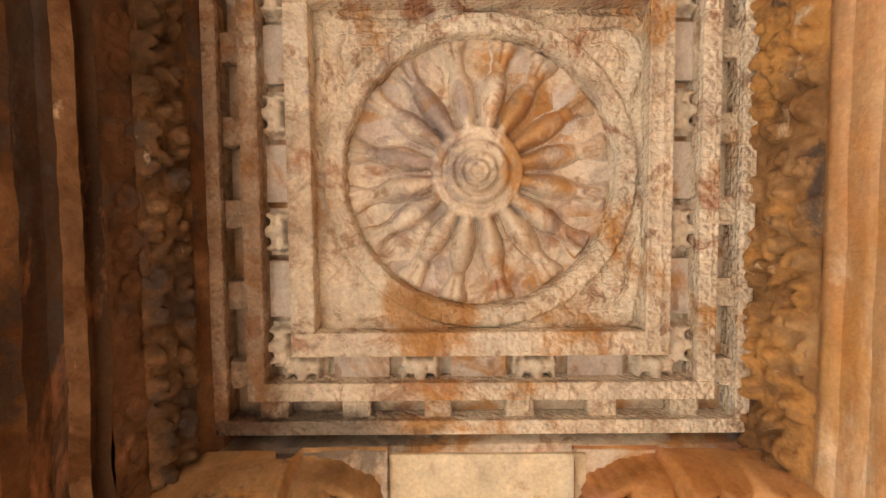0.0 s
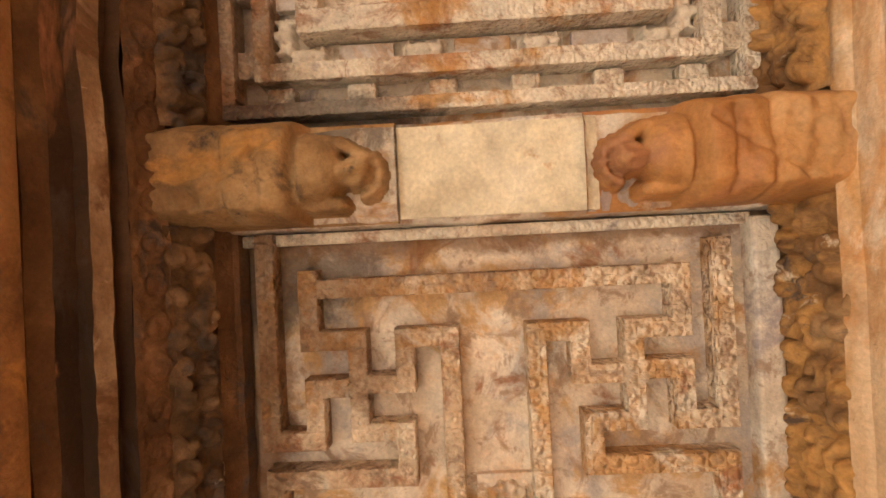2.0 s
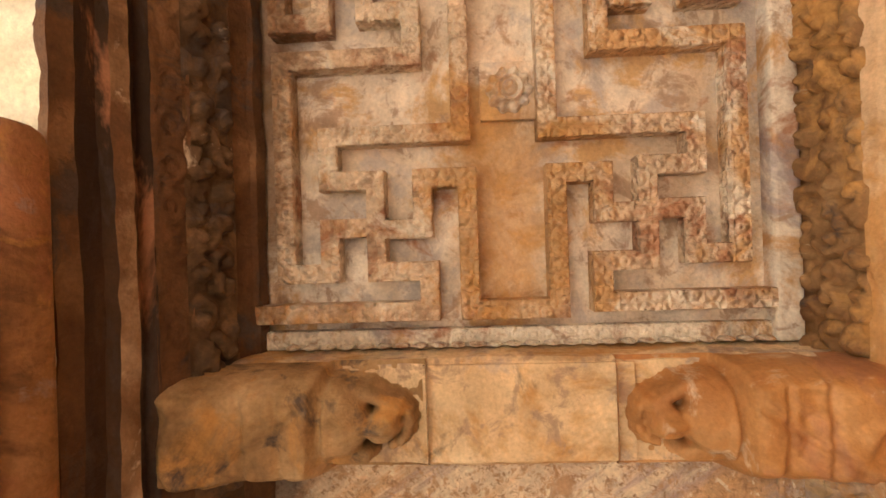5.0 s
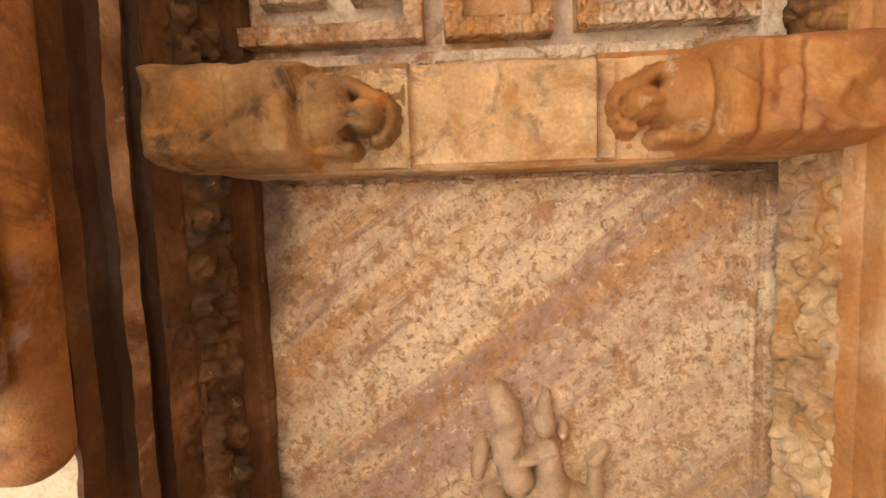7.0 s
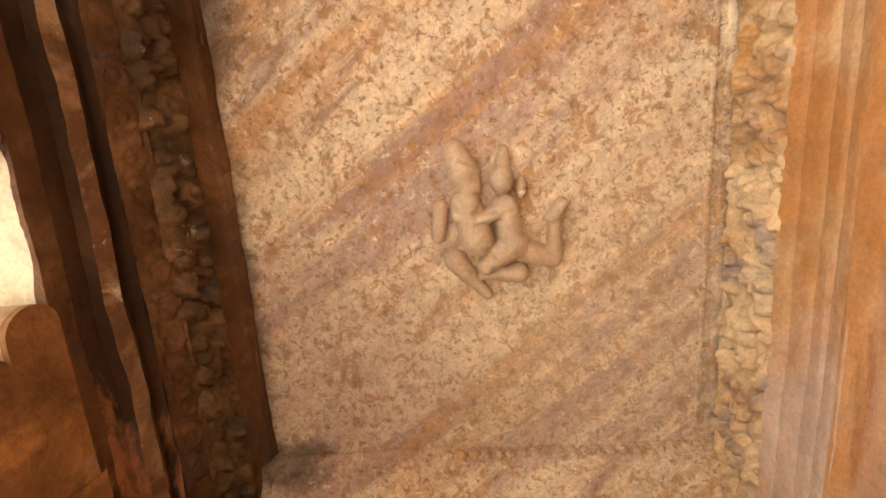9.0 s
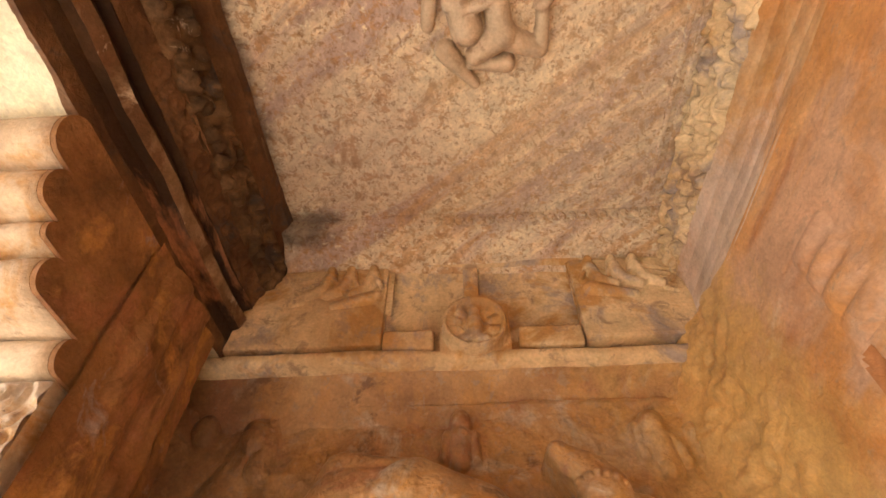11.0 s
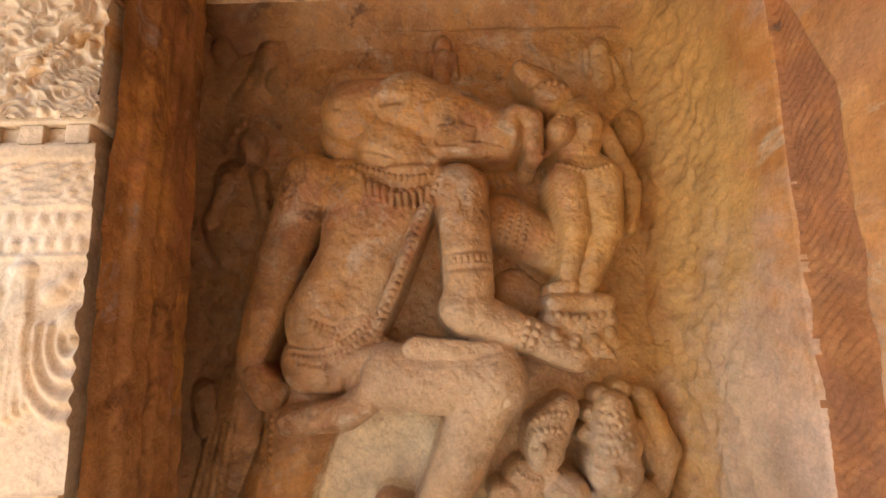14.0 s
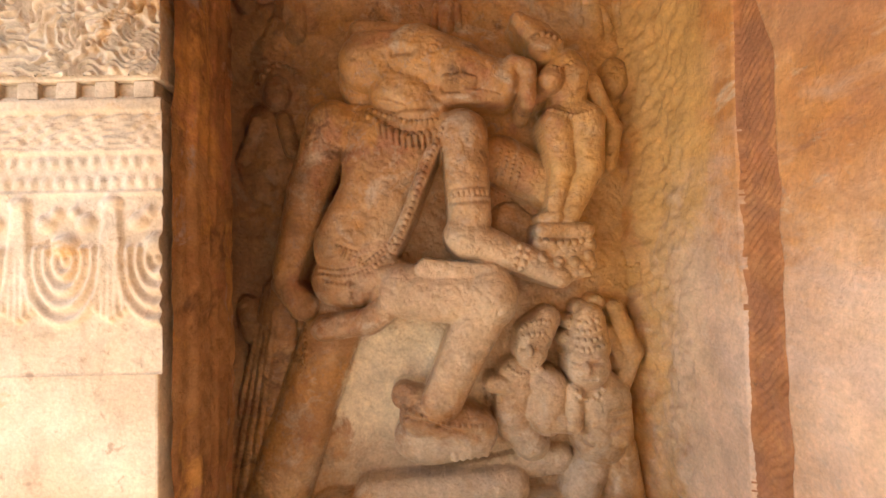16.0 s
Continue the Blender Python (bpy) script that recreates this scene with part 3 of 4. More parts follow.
        edge = 0.2 + 0.012 * value_noise(u, v, 12, seed + 4)
        block = np.where(s < 0.6, 0.29 - 0.1 * s + 0.04 * value_noise(u, v, 7, seed) + 0.03 * value_noise(u, v, 22, seed + 6) + 0.008 * np.sin(14 * value_noise(u, v, 7, seed + 1)), 0.0)
        side = np.clip((edge - np.abs(t)) / 0.06, 0, 1) ** 0.5
        h = np.where(side > 0, block * (0.3 + 0.7 * side), 0.0)
        h = disc(h, u, v, (0.5 * reach, 0.21), 0.15, 0.19, 0.17, 0.8)
        h = disc(h, u, v, (0.66 * reach, 0.2), 0.12, 0.13, 0.13, 0.9)
        h = limb(h, u, v, (0.62 * reach, 0.09), (0.78 * reach, 0.1), 0.045, 0.035, 0.12)
        h = limb(h, u, v, (0.62 * reach, 0.33), (0.76 * reach, 0.34), 0.045, 0.035, 0.1)
        h = limb(h, u, v, (0.78 * reach, 0.1), (0.9 * reach, 0.16), 0.035, 0.026, 0.12)
        h = disc(h, u, v, (0.84 * reach, 0.22), 0.07, 0.062, 0.14, 1.1)
        for k in range(7):
            a = -1.5 + 0.5 * k
            h = disc(h, u, v, (0.87 * reach + 0.07 * math.cos(a), 0.22 + 0.085 * math.sin(a)), 0.026, 0.028, 0.08, 1.0)
        h = disc(h, u, v, (0.86 * reach, 0.22), 0.016, 0.02, 0.2, 1.0)
        h = cut(h, u, v, (0.6 * reach, 0.02), (0.59 * reach, 0.4), 0.016, 0.07)
        h = cut(h, u, v, (0.3 * reach, 0.02), (0.32 * reach, 0.4), 0.012, 0.025)
        h = cut(h, u, v, (0.1 * reach, 0.4), (0.55 * reach, 0.06 + 0.02 * (seed % 5)), 0.007, 0.03)
        h = cut(h, u, v, (0.45 * reach, 0.04), (0.46 * reach, 0.38), 0.01, 0.02)
        h = cut(h, u, v, (0.8 * reach, 0.19), (0.86 * reach, 0.19), 0.01, 0.03)
        h = cut(h, u, v, (0.8 * reach, 0.25), (0.86 * reach, 0.25), 0.01, 0.03)
        return blur(np.maximum(h, 0.0) + 0.008 * value_noise(u, v, 30, seed + 2), 1) - 0.012
    m = Matrix(((way, 0, 0, wall_x), (0, 1, 0, y - 0.21), (0, 0, -1, z), (0, 0, 0, 1)))
    return tagged(carved("bracket_statue", sheet(reach * 1.02, 0.42, 0.0085, f, m), material), label, "statue", "bracket figures")


bracket(-1.14, 1, 1.17, 4.525, 0.88, BRACKET, "golden brown carved figure leaning under the cross beam", 201)
bracket(1.4, -1, 1.17, 4.525, 0.86, ORANGE, "worn orange carved figure leaning under the cross beam", 212)
bracket(-1.14, 1, 3.9, 4.415, 0.9, BRACKET, "pale brown broken figure leaning under the cross beam", 223)
bracket(1.4, -1, 3.9, 4.415, 0.88, ORANGE, "bright orange cracked figure under the tawny cross beam", 234)


# ---- first panel: a wheel in nested square frames ----
def ring(bm, c, r0, r1, z0, z1, seg=96):
    prof = [(r0, z1), (r0, z0), (r0 + 0.012, z0 - 0.006), (r1 - 0.012, z0 - 0.006), (r1, z0), (r1, z1)]
    rows = [[bm.verts.new((c[0] + r * math.cos(a), c[1] + r * math.sin(a), z)) for r, z in prof] for a in (2 * math.pi * i / seg for i in range(seg))]
    for i in range(seg):
        a, b = rows[i], rows[(i + 1) % seg]
        for j in range(5):
            bm.faces.new((a[j], b[j], b[j + 1], a[j + 1]))


def square_frame(bm, x0, x1, y0, y1, w, z0, z1):
    box(bm, x0 - w, x1 + w, y1, y1 + w, z0, z1)
    box(bm, x0 - w, x1 + w, y0 - w, y0, z0, z1)
    box(bm, x0 - w, x0, y0, y1, z0, z1)
    box(bm, x1, x1 + w, y0, y1, z0, z1)


DOWN = Matrix(((1, 0, 0, 0), (0, 1, 0, 0), (0, 0, -1, 0), (0, 0, 0, 1)))
WX, WY = 0.14, -0.19
wheel_panel = thing("carved_relief", (WX, WY, TOP), "pale carved ceiling panel with a spoked wheel in square frames", "relief", "ceiling reliefs")
bm = bmesh.new()
box(bm, -1.0, 1.36, -1.5, 0.96, TOP + 0.02, TOP + 0.06, 0)
under(wheel_panel, part("panel_ground", bm, PALE))
SQ = (-0.535, 0.815, -0.85, 0.47)
for name, grow, w, z in (("inner_frame", 0.0, 0.1, 4.505), ("middle_frame", 0.25, 0.075, 4.52), ("outer_frame", 0.44, 0.06, 4.53)):
    bm = bmesh.new()
    if name == "inner_frame":
        square_frame(bm, SQ[0], SQ[1], SQ[2], SQ[3], w, z, TOP + 0.02)
    else:
        square_frame(bm, SQ[0] - grow * 0.86, SQ[1] + grow * 0.88, SQ[2] - grow, SQ[3] + grow * 0.86, w, z, TOP + 0.02)
    under(wheel_panel, part(name, bm, CARVED))
# squatting figures and plain slabs in the first channel, tiles in the second
def squatter(u, v):
    h = np.full(u.shape, -0.02)
    h = disc(h, u, v, (0.1, 0.095), 0.026, 0.026, 0.03)
    h = disc(h, u, v, (0.1, 0.056), 0.034, 0.036, 0.022)
    for q in (-1, 1):
        h = limb(h, u, v, (0.1 + 0.026 * q, 0.075), (0.1 + 0.062 * q, 0.07), 0.014, 0.013, 0.025)
        h = limb(h, u, v, (0.1 + 0.062 * q, 0.07), (0.1 + 0.072 * q, 0.105), 0.013, 0.011, 0.025)
        h = limb(h, u, v, (0.1 + 0.02 * q, 0.035), (0.1 + 0.07 * q, 0.045), 0.02, 0.016, 0.02)
        h = limb(h, u, v, (0.1 + 0.07 * q, 0.045), (0.1 + 0.062 * q, 0.012), 0.015, 0.012, 0.018)
    return blur(h + 0.006 * value_noise(u, v, 40, 141), 1)


figure_mesh = sheet(0.2, 0.12, 0.0045, squatter, DOWN @ Matrix.Translation((-0.1, -0.06, 0)))
figure_mesh.name = "figure_block"
figure_mesh.materials.append(PALE)
for sx, sy in ((0, 1), (0, -1), (1, 0), (-1, 0)):
    for k in range(7):
        f = (k - 3) / 6.6
        cx = WX + (sx * (0.685 + 0.168) if sx else f * 1.66)
        cy = WY + (sy * (0.665 + 0.168) if sy else f * 1.62)
        if k % 2 == 0:
            ob = new("figure_block", figure_mesh)
            ob.matrix_world = Matrix.Translation((cx, cy, 4.628)) @ Matrix.Rotation(math.atan2(-sx, sy), 4, "Z")
            ob.parent, ob.matrix_parent_inverse = wheel_panel, Matrix.Translation(-wheel_panel.location)
        else:
            a, b = (0.12, 0.055) if sy else (0.055, 0.12)
            bm = bmesh.new()
            box(bm, cx - a, cx + a, cy - b, cy + b, 4.615, TOP + 0.02, 0.006)
            under(wheel_panel, part("channel_slab", bm, HOLLOW))
    for k in range(6):
        f = (k + 0.5) / 6 - 0.5
        cx = WX + (sx * (0.685 + 0.372 * (0.93 if sx < 0 else 0.92)) if sx else f * 2.1)
        cy = WY + (sy * (0.665 + 0.35) if sy else f * 2.05)
        a, b = (0.06, 0.055) if sy else (0.055, 0.06)
        bm = bmesh.new()
        box(bm, cx - a, cx + a, cy - b, cy + b, 4.578, TOP + 0.02, 0.01)
        under(wheel_panel, part("tile_block", bm, CARVED))


def spandrels(u, v):
    """The sunk square with a round opening and a raised rim of shallow scrolls."""
    x, y = u - 0.685, v - 0.665
    r, a = np.hypot(x, y), np.arctan2(y, x)
    h = np.where(r > 0.565, 0.05, -0.06)
    h = np.where((r > 0.565) & (r < 0.655), 0.072, h)
    h = np.where((r > 0.655) & (r < 0.672), 0.036, h)
    h = h + np.where(r > 0.67, 0.014 * np.sin(16 * value_noise(u, v, 4.5, 131) + 46 * np.maximum(np.abs(x), np.abs(y))), 0.0)
    h = h + np.where((r > 0.58) & (r < 0.645), 0.007 * np.sin(a * 46) * np.sin((r - 0.565) * 70), 0.0)
    return blur(h + 0.006 * value_noise(u, v, 12, 132), 1)


carved("spandrel_ground", sheet(1.37, 1.33, 0.0075, spandrels, Matrix.Translation((SQ[0], SQ[2], 4.655)) @ DOWN), CARVED, wheel_panel, "scroll-carved corners and rim")


def wheel_face(u, v):
    """Sixteen swelling spokes round a stepped hub, on a slightly dished ground."""
    x, y = u - 0.57, v - 0.57
    r, a = np.hypot(x, y), np.arctan2(y, x)
    h = 0.01 * value_noise(u, v, 8, 61) - 0.012
    for k in range(16):
        c = 2 * math.pi * (k + 0.5) / 16 + 0.03 * math.sin(k * 2.3)
        d = np.abs((a - c + math.pi) % (2 * math.pi) - math.pi) * r
        t = np.clip((r - 0.17) / 0.39, 0, 1)
        half = np.interp(t, (0, 0.12, 0.35, 0.52, 0.68, 0.8, 0.92, 1.0), (0.026, 0.03, 0.052, 0.05, 0.033, 0.036, 0.058, 0.066))
        rise = np.interp(t, (0, 0.3, 0.5, 0.66, 0.8, 1.0), (0.07, 0.1, 0.09, 0.06, 0.062, 0.045))
        q = 1 - (d / half) ** 2
        body = np.where((q > 0) & (r < 0.56), rise * np.sqrt(np.maximum(q, 0)) - 0.012, -1)
        body = body - 0.03 * np.exp(-(d / 0.008) ** 2) * (t > 0.74) - 0.012 * np.exp(-((t - 0.66) / 0.03) ** 2)
        h = np.maximum(h, body)
    for rad, top in ((0.195, 0.06), (0.15, 0.05), (0.135, 0.075), (0.1, 0.06), (0.085, 0.095), (0.062, 0.08), (0.05, 0.11), (0.03, 0.1)):
        h = np.where(r < rad, top * np.sqrt(np.clip((rad - r) / 0.012 + 0.3, 0, 1)), h)
    return np.where(r < 0.575, blur(h, 1), -0.06)


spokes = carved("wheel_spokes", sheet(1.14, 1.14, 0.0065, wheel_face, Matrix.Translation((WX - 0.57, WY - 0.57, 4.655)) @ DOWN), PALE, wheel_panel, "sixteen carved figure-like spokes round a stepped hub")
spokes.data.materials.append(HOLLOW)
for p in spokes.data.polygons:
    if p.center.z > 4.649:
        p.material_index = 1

# ---- second panel: a meander of four linked hooked crosses ----
maze_panel = thing("carved_relief", (0.15, 2.55, TOP), "ochre-stained ceiling panel carved with a square meander", "relief", "ceiling reliefs")
carved("panel_ground", sheet(2.32, 2.34, 0.02, lambda u, v: 0.012 * value_noise(u, v, 3, 71) + 0.006 * value_noise(u, v, 9, 72), Matrix.Translation((-0.97, 1.38, TOP + 0.012)) @ DOWN), MAZE_BASE, maze_panel)


def band(points, width=0.082, z=4.545):
    """A flat raised band along a bent line, mitred at its corners, with softened edges."""
    bm = bmesh.new()
    pts = [Vector((*p, 0)) for p in points]
    rows = []
    for i, p in enumerate(pts):
        a = (p - pts[i - 1]).normalized() if i else (pts[1] - p).normalized()
        b = (pts[i + 1] - p).normalized() if i < len(pts) - 1 else a
        if i == 0:
            a = b
        na, nb = Vector((-a.y, a.x, 0)), Vector((-b.y, b.x, 0))
        m = (na + nb)
        m = m / max(0.5, m.dot(na))
        if i == 0:
            p = p - b * width / 2
        if i == len(pts) - 1:
            p = p + a * width / 2
        row = []
        for s, zz in ((-1, TOP + 0.02), (-1, z + 0.008), (-0.9, z), (0.9, z), (1, z + 0.008), (1, TOP + 0.02)):
            row.append(bm.verts.new((p.x + m.x * s * width / 2, p.y + m.y * s * width / 2, zz + 0.006 * noise.noise(p * 3))))
        rows.append(row)
    for a, b in zip(rows, rows[1:]):
        for j in range(5):
            bm.faces.new((a[j], a[j + 1], b[j + 1], b[j]))
    bm.faces.new(rows[0])
    bm.faces.new(rows[-1])
    bmesh.ops.recalc_face_normals(bm, faces=bm.faces)
    return bm


def meander(low, *line):
    under(maze_panel, part("meander_band", band(line, z=4.545 - low), MAZE))


meander(0.0000, (-0.65, 1.64), (0.90, 1.64), (0.90, 1.86), (0.70, 1.86), (0.70, 2.03), (0.70, 2.24), (0.52, 2.24), (0.52, 2.42), (1.07, 2.42), (1.07, 3.31), (0.89, 3.31), (0.89, 3.12), (0.71, 3.12))
meander(0.0015, (0.71, 2.03), (0.90, 2.03), (0.90, 2.24), (1.07, 2.24), (1.07, 1.54))
meander(0.0030, (0.71, 2.04), (0.48, 2.04), (0.48, 1.86), (0.30, 1.86), (0.30, 2.77), (0.90, 2.77), (0.90, 2.94), (0.70, 2.94), (0.70, 3.12), (0.70, 3.33), (0.51, 3.33), (0.51, 3.50), (1.16, 3.50))
meander(0.0045, (0.71, 3.13), (0.52, 3.13), (0.52, 2.96), (0.33, 2.96), (0.33, 3.52), (-0.04, 3.52), (-0.04, 2.96), (-0.23, 2.96), (-0.23, 3.17), (-0.43, 3.17))
meander(0.0000, (-0.43, 3.16), (-0.43, 2.96), (-0.63, 2.96), (-0.63, 2.77), (-0.06, 2.77), (-0.06, 1.86), (-0.25, 1.86), (-0.25, 2.05), (-0.45, 2.05))
meander(0.0015, (-0.43, 3.16), (-0.63, 3.16), (-0.63, 3.35), (-0.82, 3.35), (-0.82, 2.44), (-0.26, 2.44), (-0.26, 2.25), (-0.45, 2.25), (-0.45, 2.06), (-0.64, 2.06), (-0.64, 2.28), (-0.83, 2.28), (-0.83, 1.44))
meander(0.0030, (-0.43, 3.16), (-0.43, 3.35), (-0.21, 3.35), (-0.21, 3.52), (-0.92, 3.52))
meander(0.0045, (-0.45, 2.05), (-0.45, 1.86), (-0.65, 1.86), (-0.65, 1.60))
bm = bmesh.new()
RX, RY = 0.15, 2.59
box(bm, RX - 0.125, RX + 0.125, RY - 0.125, RY + 0.125, 4.612, TOP + 0.02, 0.006)
under(maze_panel, part("rosette_slab", bm, MAZE_BASE))


def rosette(u, v):
    x, y = u - 0.1, v - 0.1
    r, a = np.hypot(x, y), np.arctan2(y, x)
    h = np.where(r < 0.095 + 0.006 * np.cos(a * 10), 0.014 + 0.006 * np.cos(a * 10), -0.01)
    for rad, top in ((0.06, 0.03), (0.042, 0.02), (0.03, 0.04), (0.016, 0.05)):
        h = np.where(r < rad, top, h)
    return blur(h, 2)


carved("rosette", sheet(0.2, 0.2, 0.004, lambda u, v: 1.9 * rosette(u, v), Matrix.Translation((RX - 0.1, RY - 0.1, 4.61)) @ DOWN), PALE, maze_panel, "small round lotus boss")
for name, x0, x1 in (("side_moulding", 1.2, 1.31), ("side_moulding", -0.99, -0.955)):
    bm = bmesh.new()
    box(bm, x0, x1, 1.42, 3.68, 4.55 if x0 > 0 else 4.56, TOP + 0.02, 0.015)
    under(maze_panel, part(name, bm, PALE if x0 > 0 else CARVED))
for y0, y1 in ((1.4, 1.45), (3.6, 3.68)):
    bm = bmesh.new()
    box(bm, -0.95, 1.22, y0, y1, 4.59, TOP + 0.02, 0.01)
    under(maze_panel, part("end_moulding", bm, CARVED))

# ---- third panel: plain banded stone with an embracing pair in relief ----
plain_panel = thing("carved_relief", (0.2, 5.4, TOP), "tawny ceiling panel of diagonally banded sandstone", "relief", "ceiling reliefs")
carved("panel_ground", sheet(2.36, 2.54, 0.015, lambda u, v: 0.016 * value_noise(u, v, 2, 81) + 0.008 * value_noise(u, v, 14, 82) + 0.005 * value_noise(u, v, 45, 83), Matrix.Translation((-0.98, 4.12, TOP + 0.005)) @ DOWN), BANDED, plain_panel)
for x0, x1 in ((1.22, 1.245), (1.28, 1.33)):
    bm = bmesh.new()
    box(bm, x0, x1, 4.2, 6.6, 4.612, TOP + 0.02, 0.008)
    under(plain_panel, part("side_moulding", bm, BANDED))
bm = bmesh.new()
box(bm, -0.985, -0.94, 4.15, 6.6, 4.585, TOP + 0.02, 0.012)
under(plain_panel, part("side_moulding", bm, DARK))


def tongues(x0, x1, y, z, n, sy, material, parent):
    """A row of small leaf tongues."""
    for k in range(n):
        cx = x0 + (x1 - x0) * (k + 0.5) / n
        w = (x1 - x0) / n * 0.42
        bm = bmesh.new()
        ball(bm, (cx, y, z), w, (1.0, 0.36, 1.7), 0, 10)
        under(parent, part("leaf_tongue", bm, material, smooth=True))


tongues(-0.85, 1.25, 4.16, 4.585, 26, 1, BANDED, plain_panel)
tongues(-0.86, 1.25, 6.632, 4.565, 34, 1, BANDED, plain_panel)
tongues(-0.85, 1.2, 3.665, 4.575, 26, 1, CARVED, maze_panel)


def pair(u, v):
    h = np.full(u.shape, -0.03)
    L = lambda a, b, ra, rb, lift=0.0, flat=1.0: limb(h, u, v, a, b, ra, rb, lift, flat)
    D = lambda c, ru, rv, lift=0.0, deep=1.0, lean=0.0: disc(h, u, v, c, ru, rv, lift, deep, lean)
    h = L((0.191, 0.122), (0.222, 0.223), 0.054, 0.077, .01)
    h = D((0.244, 0.281), 0.059, 0.074, .02)
    h = L((0.221, 0.362), (0.268, 0.533), 0.074, 0.080, .005)
    h = L((0.107, 0.375), (0.085, 0.509), 0.038, 0.033, .01)
    h = L((0.161, 0.632), (0.215, 0.702), 0.054, 0.046, 0)
    h = L((0.215, 0.702), (0.300, 0.803), 0.038, 0.028, .005)
    h = L((0.405, 0.129), (0.396, 0.190), 0.023, 0.038, .02)
    h = D((0.391, 0.258), 0.056, 0.067, .025)
    h = D((0.478, 0.301), 0.028, 0.054, .01)
    h = L((0.401, 0.379), (0.420, 0.528), 0.056, 0.064, .02)
    h = L((0.416, 0.376), (0.299, 0.431), 0.036, 0.032, .045)
    h = L((0.299, 0.431), (0.180, 0.417), 0.032, 0.026, .045)
    h = L((0.431, 0.561), (0.301, 0.656), 0.069, 0.041, .03)
    h = L((0.286, 0.699), (0.452, 0.701), 0.028, 0.051, .01)
    h = L((0.468, 0.589), (0.608, 0.643), 0.059, 0.044, .015)
    h = L((0.621, 0.637), (0.622, 0.474), 0.038, 0.031, .015)
    h = L((0.610, 0.448), (0.661, 0.387), 0.033, 0.028, .02)
    for a, b, r in (((0.27, 0.31), (0.37, 0.33), 0.006), ((0.26, 0.45), (0.38, 0.44), 0.006), ((0.42, 0.32), (0.5, 0.31), 0.006), ((0.5, 0.5), (0.56, 0.44), 0.006), ((0.2, 0.16), (0.3, 0.2), 0.005), ((0.33, 0.66), (0.46, 0.66), 0.006), ((0.66, 0.3), (0.7, 0.34), 0.005)):
        h = np.where(h > 0, cut(h, u, v, a, b, r, 0.012), h)
    for k in range(9):
        h = np.where(h > 0, bead(h, u, v, (0.25 + 0.014 * k, 0.34 + 0.018 * math.sin(math.pi * k / 8)), 0.007), h)
    return blur(np.where(h > 0, h * 1.25 + 0.008 + 0.004 * value_noise(u, v, 40, 87), h), 1)


carved_pair = carved("relief_statue", sheet(0.75, 0.95, 0.0045, pair, Matrix.Translation((-0.08, 4.99, 4.632)) @ DOWN), BRIGHT)
tagged(carved_pair, "small sandstone relief of an embracing flying pair on the ceiling", "statue")

# ---- end of the gallery: cove, carved frieze, ledge ----
end_frieze = thing("end_frieze", (0.1, 6.9, 4.0), "tawny carved frieze above the niche", "frieze", kind="structure")
bm = bmesh.new()
prof = [(6.625, 4.66), (6.63, 4.6), (6.645, 4.52), (6.68, 4.515), (6.75, 4.5), (6.82, 4.475), (6.89, 4.43), (6.96, 4.4)]
prof2 = [(6.87, 4.44), (6.92, 4.42), (6.955, 4.38), (6.965, 3.86), (6.9, 3.8), (6.86, 3.77), (6.88, 3.72), (6.94, 3.7)]
prof3 = [(6.935, 3.705), (6.97, 3.68), (7.01, 3.62), (7.045, 3.55), (7.085, 3.44)]
for nm, pr, mt in (("cove", prof, BANDED), ("frieze_ground", prof2, TAWNY), ("lower_cove", prof3, STATUE)):
    bm = bmesh.new()
    rows = []
    for i in range(91):
        x = -1.46 + 2.87 * i / 90
        rows.append([bm.verts.new(wobble((x, y + (0.02 * math.sin(x * 1.7) if 0 < j < len(pr) - 1 else 0), z), 0.012, 2.2)) for j, (y, z) in enumerate(pr)])
    for a, b in zip(rows, rows[1:]):
        for j in range(len(pr) - 1):
            bm.faces.new((a[j], b[j], b[j + 1], a[j + 1]))
    bmesh.ops.recalc_face_normals(bm, faces=bm.faces)
    under(end_frieze, part(nm, bm, mt, smooth=True))
FACE = Matrix(((1, 0, 0, 0), (0, 0, -1, 0), (0, 1, 0, 0), (0, 0, 0, 1)))   # u along x, v up, relief towards -y


def flyers(seed, flip):
    def f(u, v):
        if flip:
            u = 0.62 - u
        h = np.full(u.shape, -0.03)
        for k, cx in enumerate((0.12, 0.26, 0.38)):
            h = disc(h, u, v, (cx, 0.31), 0.032, 0.04, 0.03)
            h = limb(h, u, v, (cx, 0.26), (cx + 0.03, 0.17), 0.042, 0.036, 0.02)
            h = limb(h, u, v, (cx + 0.03, 0.17), (cx + 0.13, 0.12), 0.036, 0.024, 0.02)
            h = limb(h, u, v, (cx + 0.13, 0.12), (cx + 0.2, 0.17), 0.024, 0.016, 0.015)
            h = limb(h, u, v, (cx - 0.02, 0.25), (cx - 0.06, 0.18), 0.02, 0.015, 0.02)
        h = limb(h, u, v, (0.1, 0.1), (0.34, 0.05), 0.05, 0.03, 0.0)
        for k in range(5):
            h = limb(h, u, v, (0.4 + 0.03 * k, 0.28 - 0.05 * k), (0.58, 0.24 - 0.045 * k), 0.016, 0.01, 0.01)
        return blur(h, 1)
    return f


for x0, flip in ((0.74, False), (-0.93, True)):
    carved("flying_figures", sheet(0.62, 0.38, 0.006, flyers(1, flip), Matrix.Translation((x0, 6.868, 4.07)) @ FACE), TAWNY, end_frieze, "worn relief of small flying figures")


def medallion(u, v):
    x, y = u - 0.18, v - 0.18
    r, a = np.hypot(x, y), np.arctan2(y, x)
    h = np.where(r < 0.165, 0.07, -0.03)
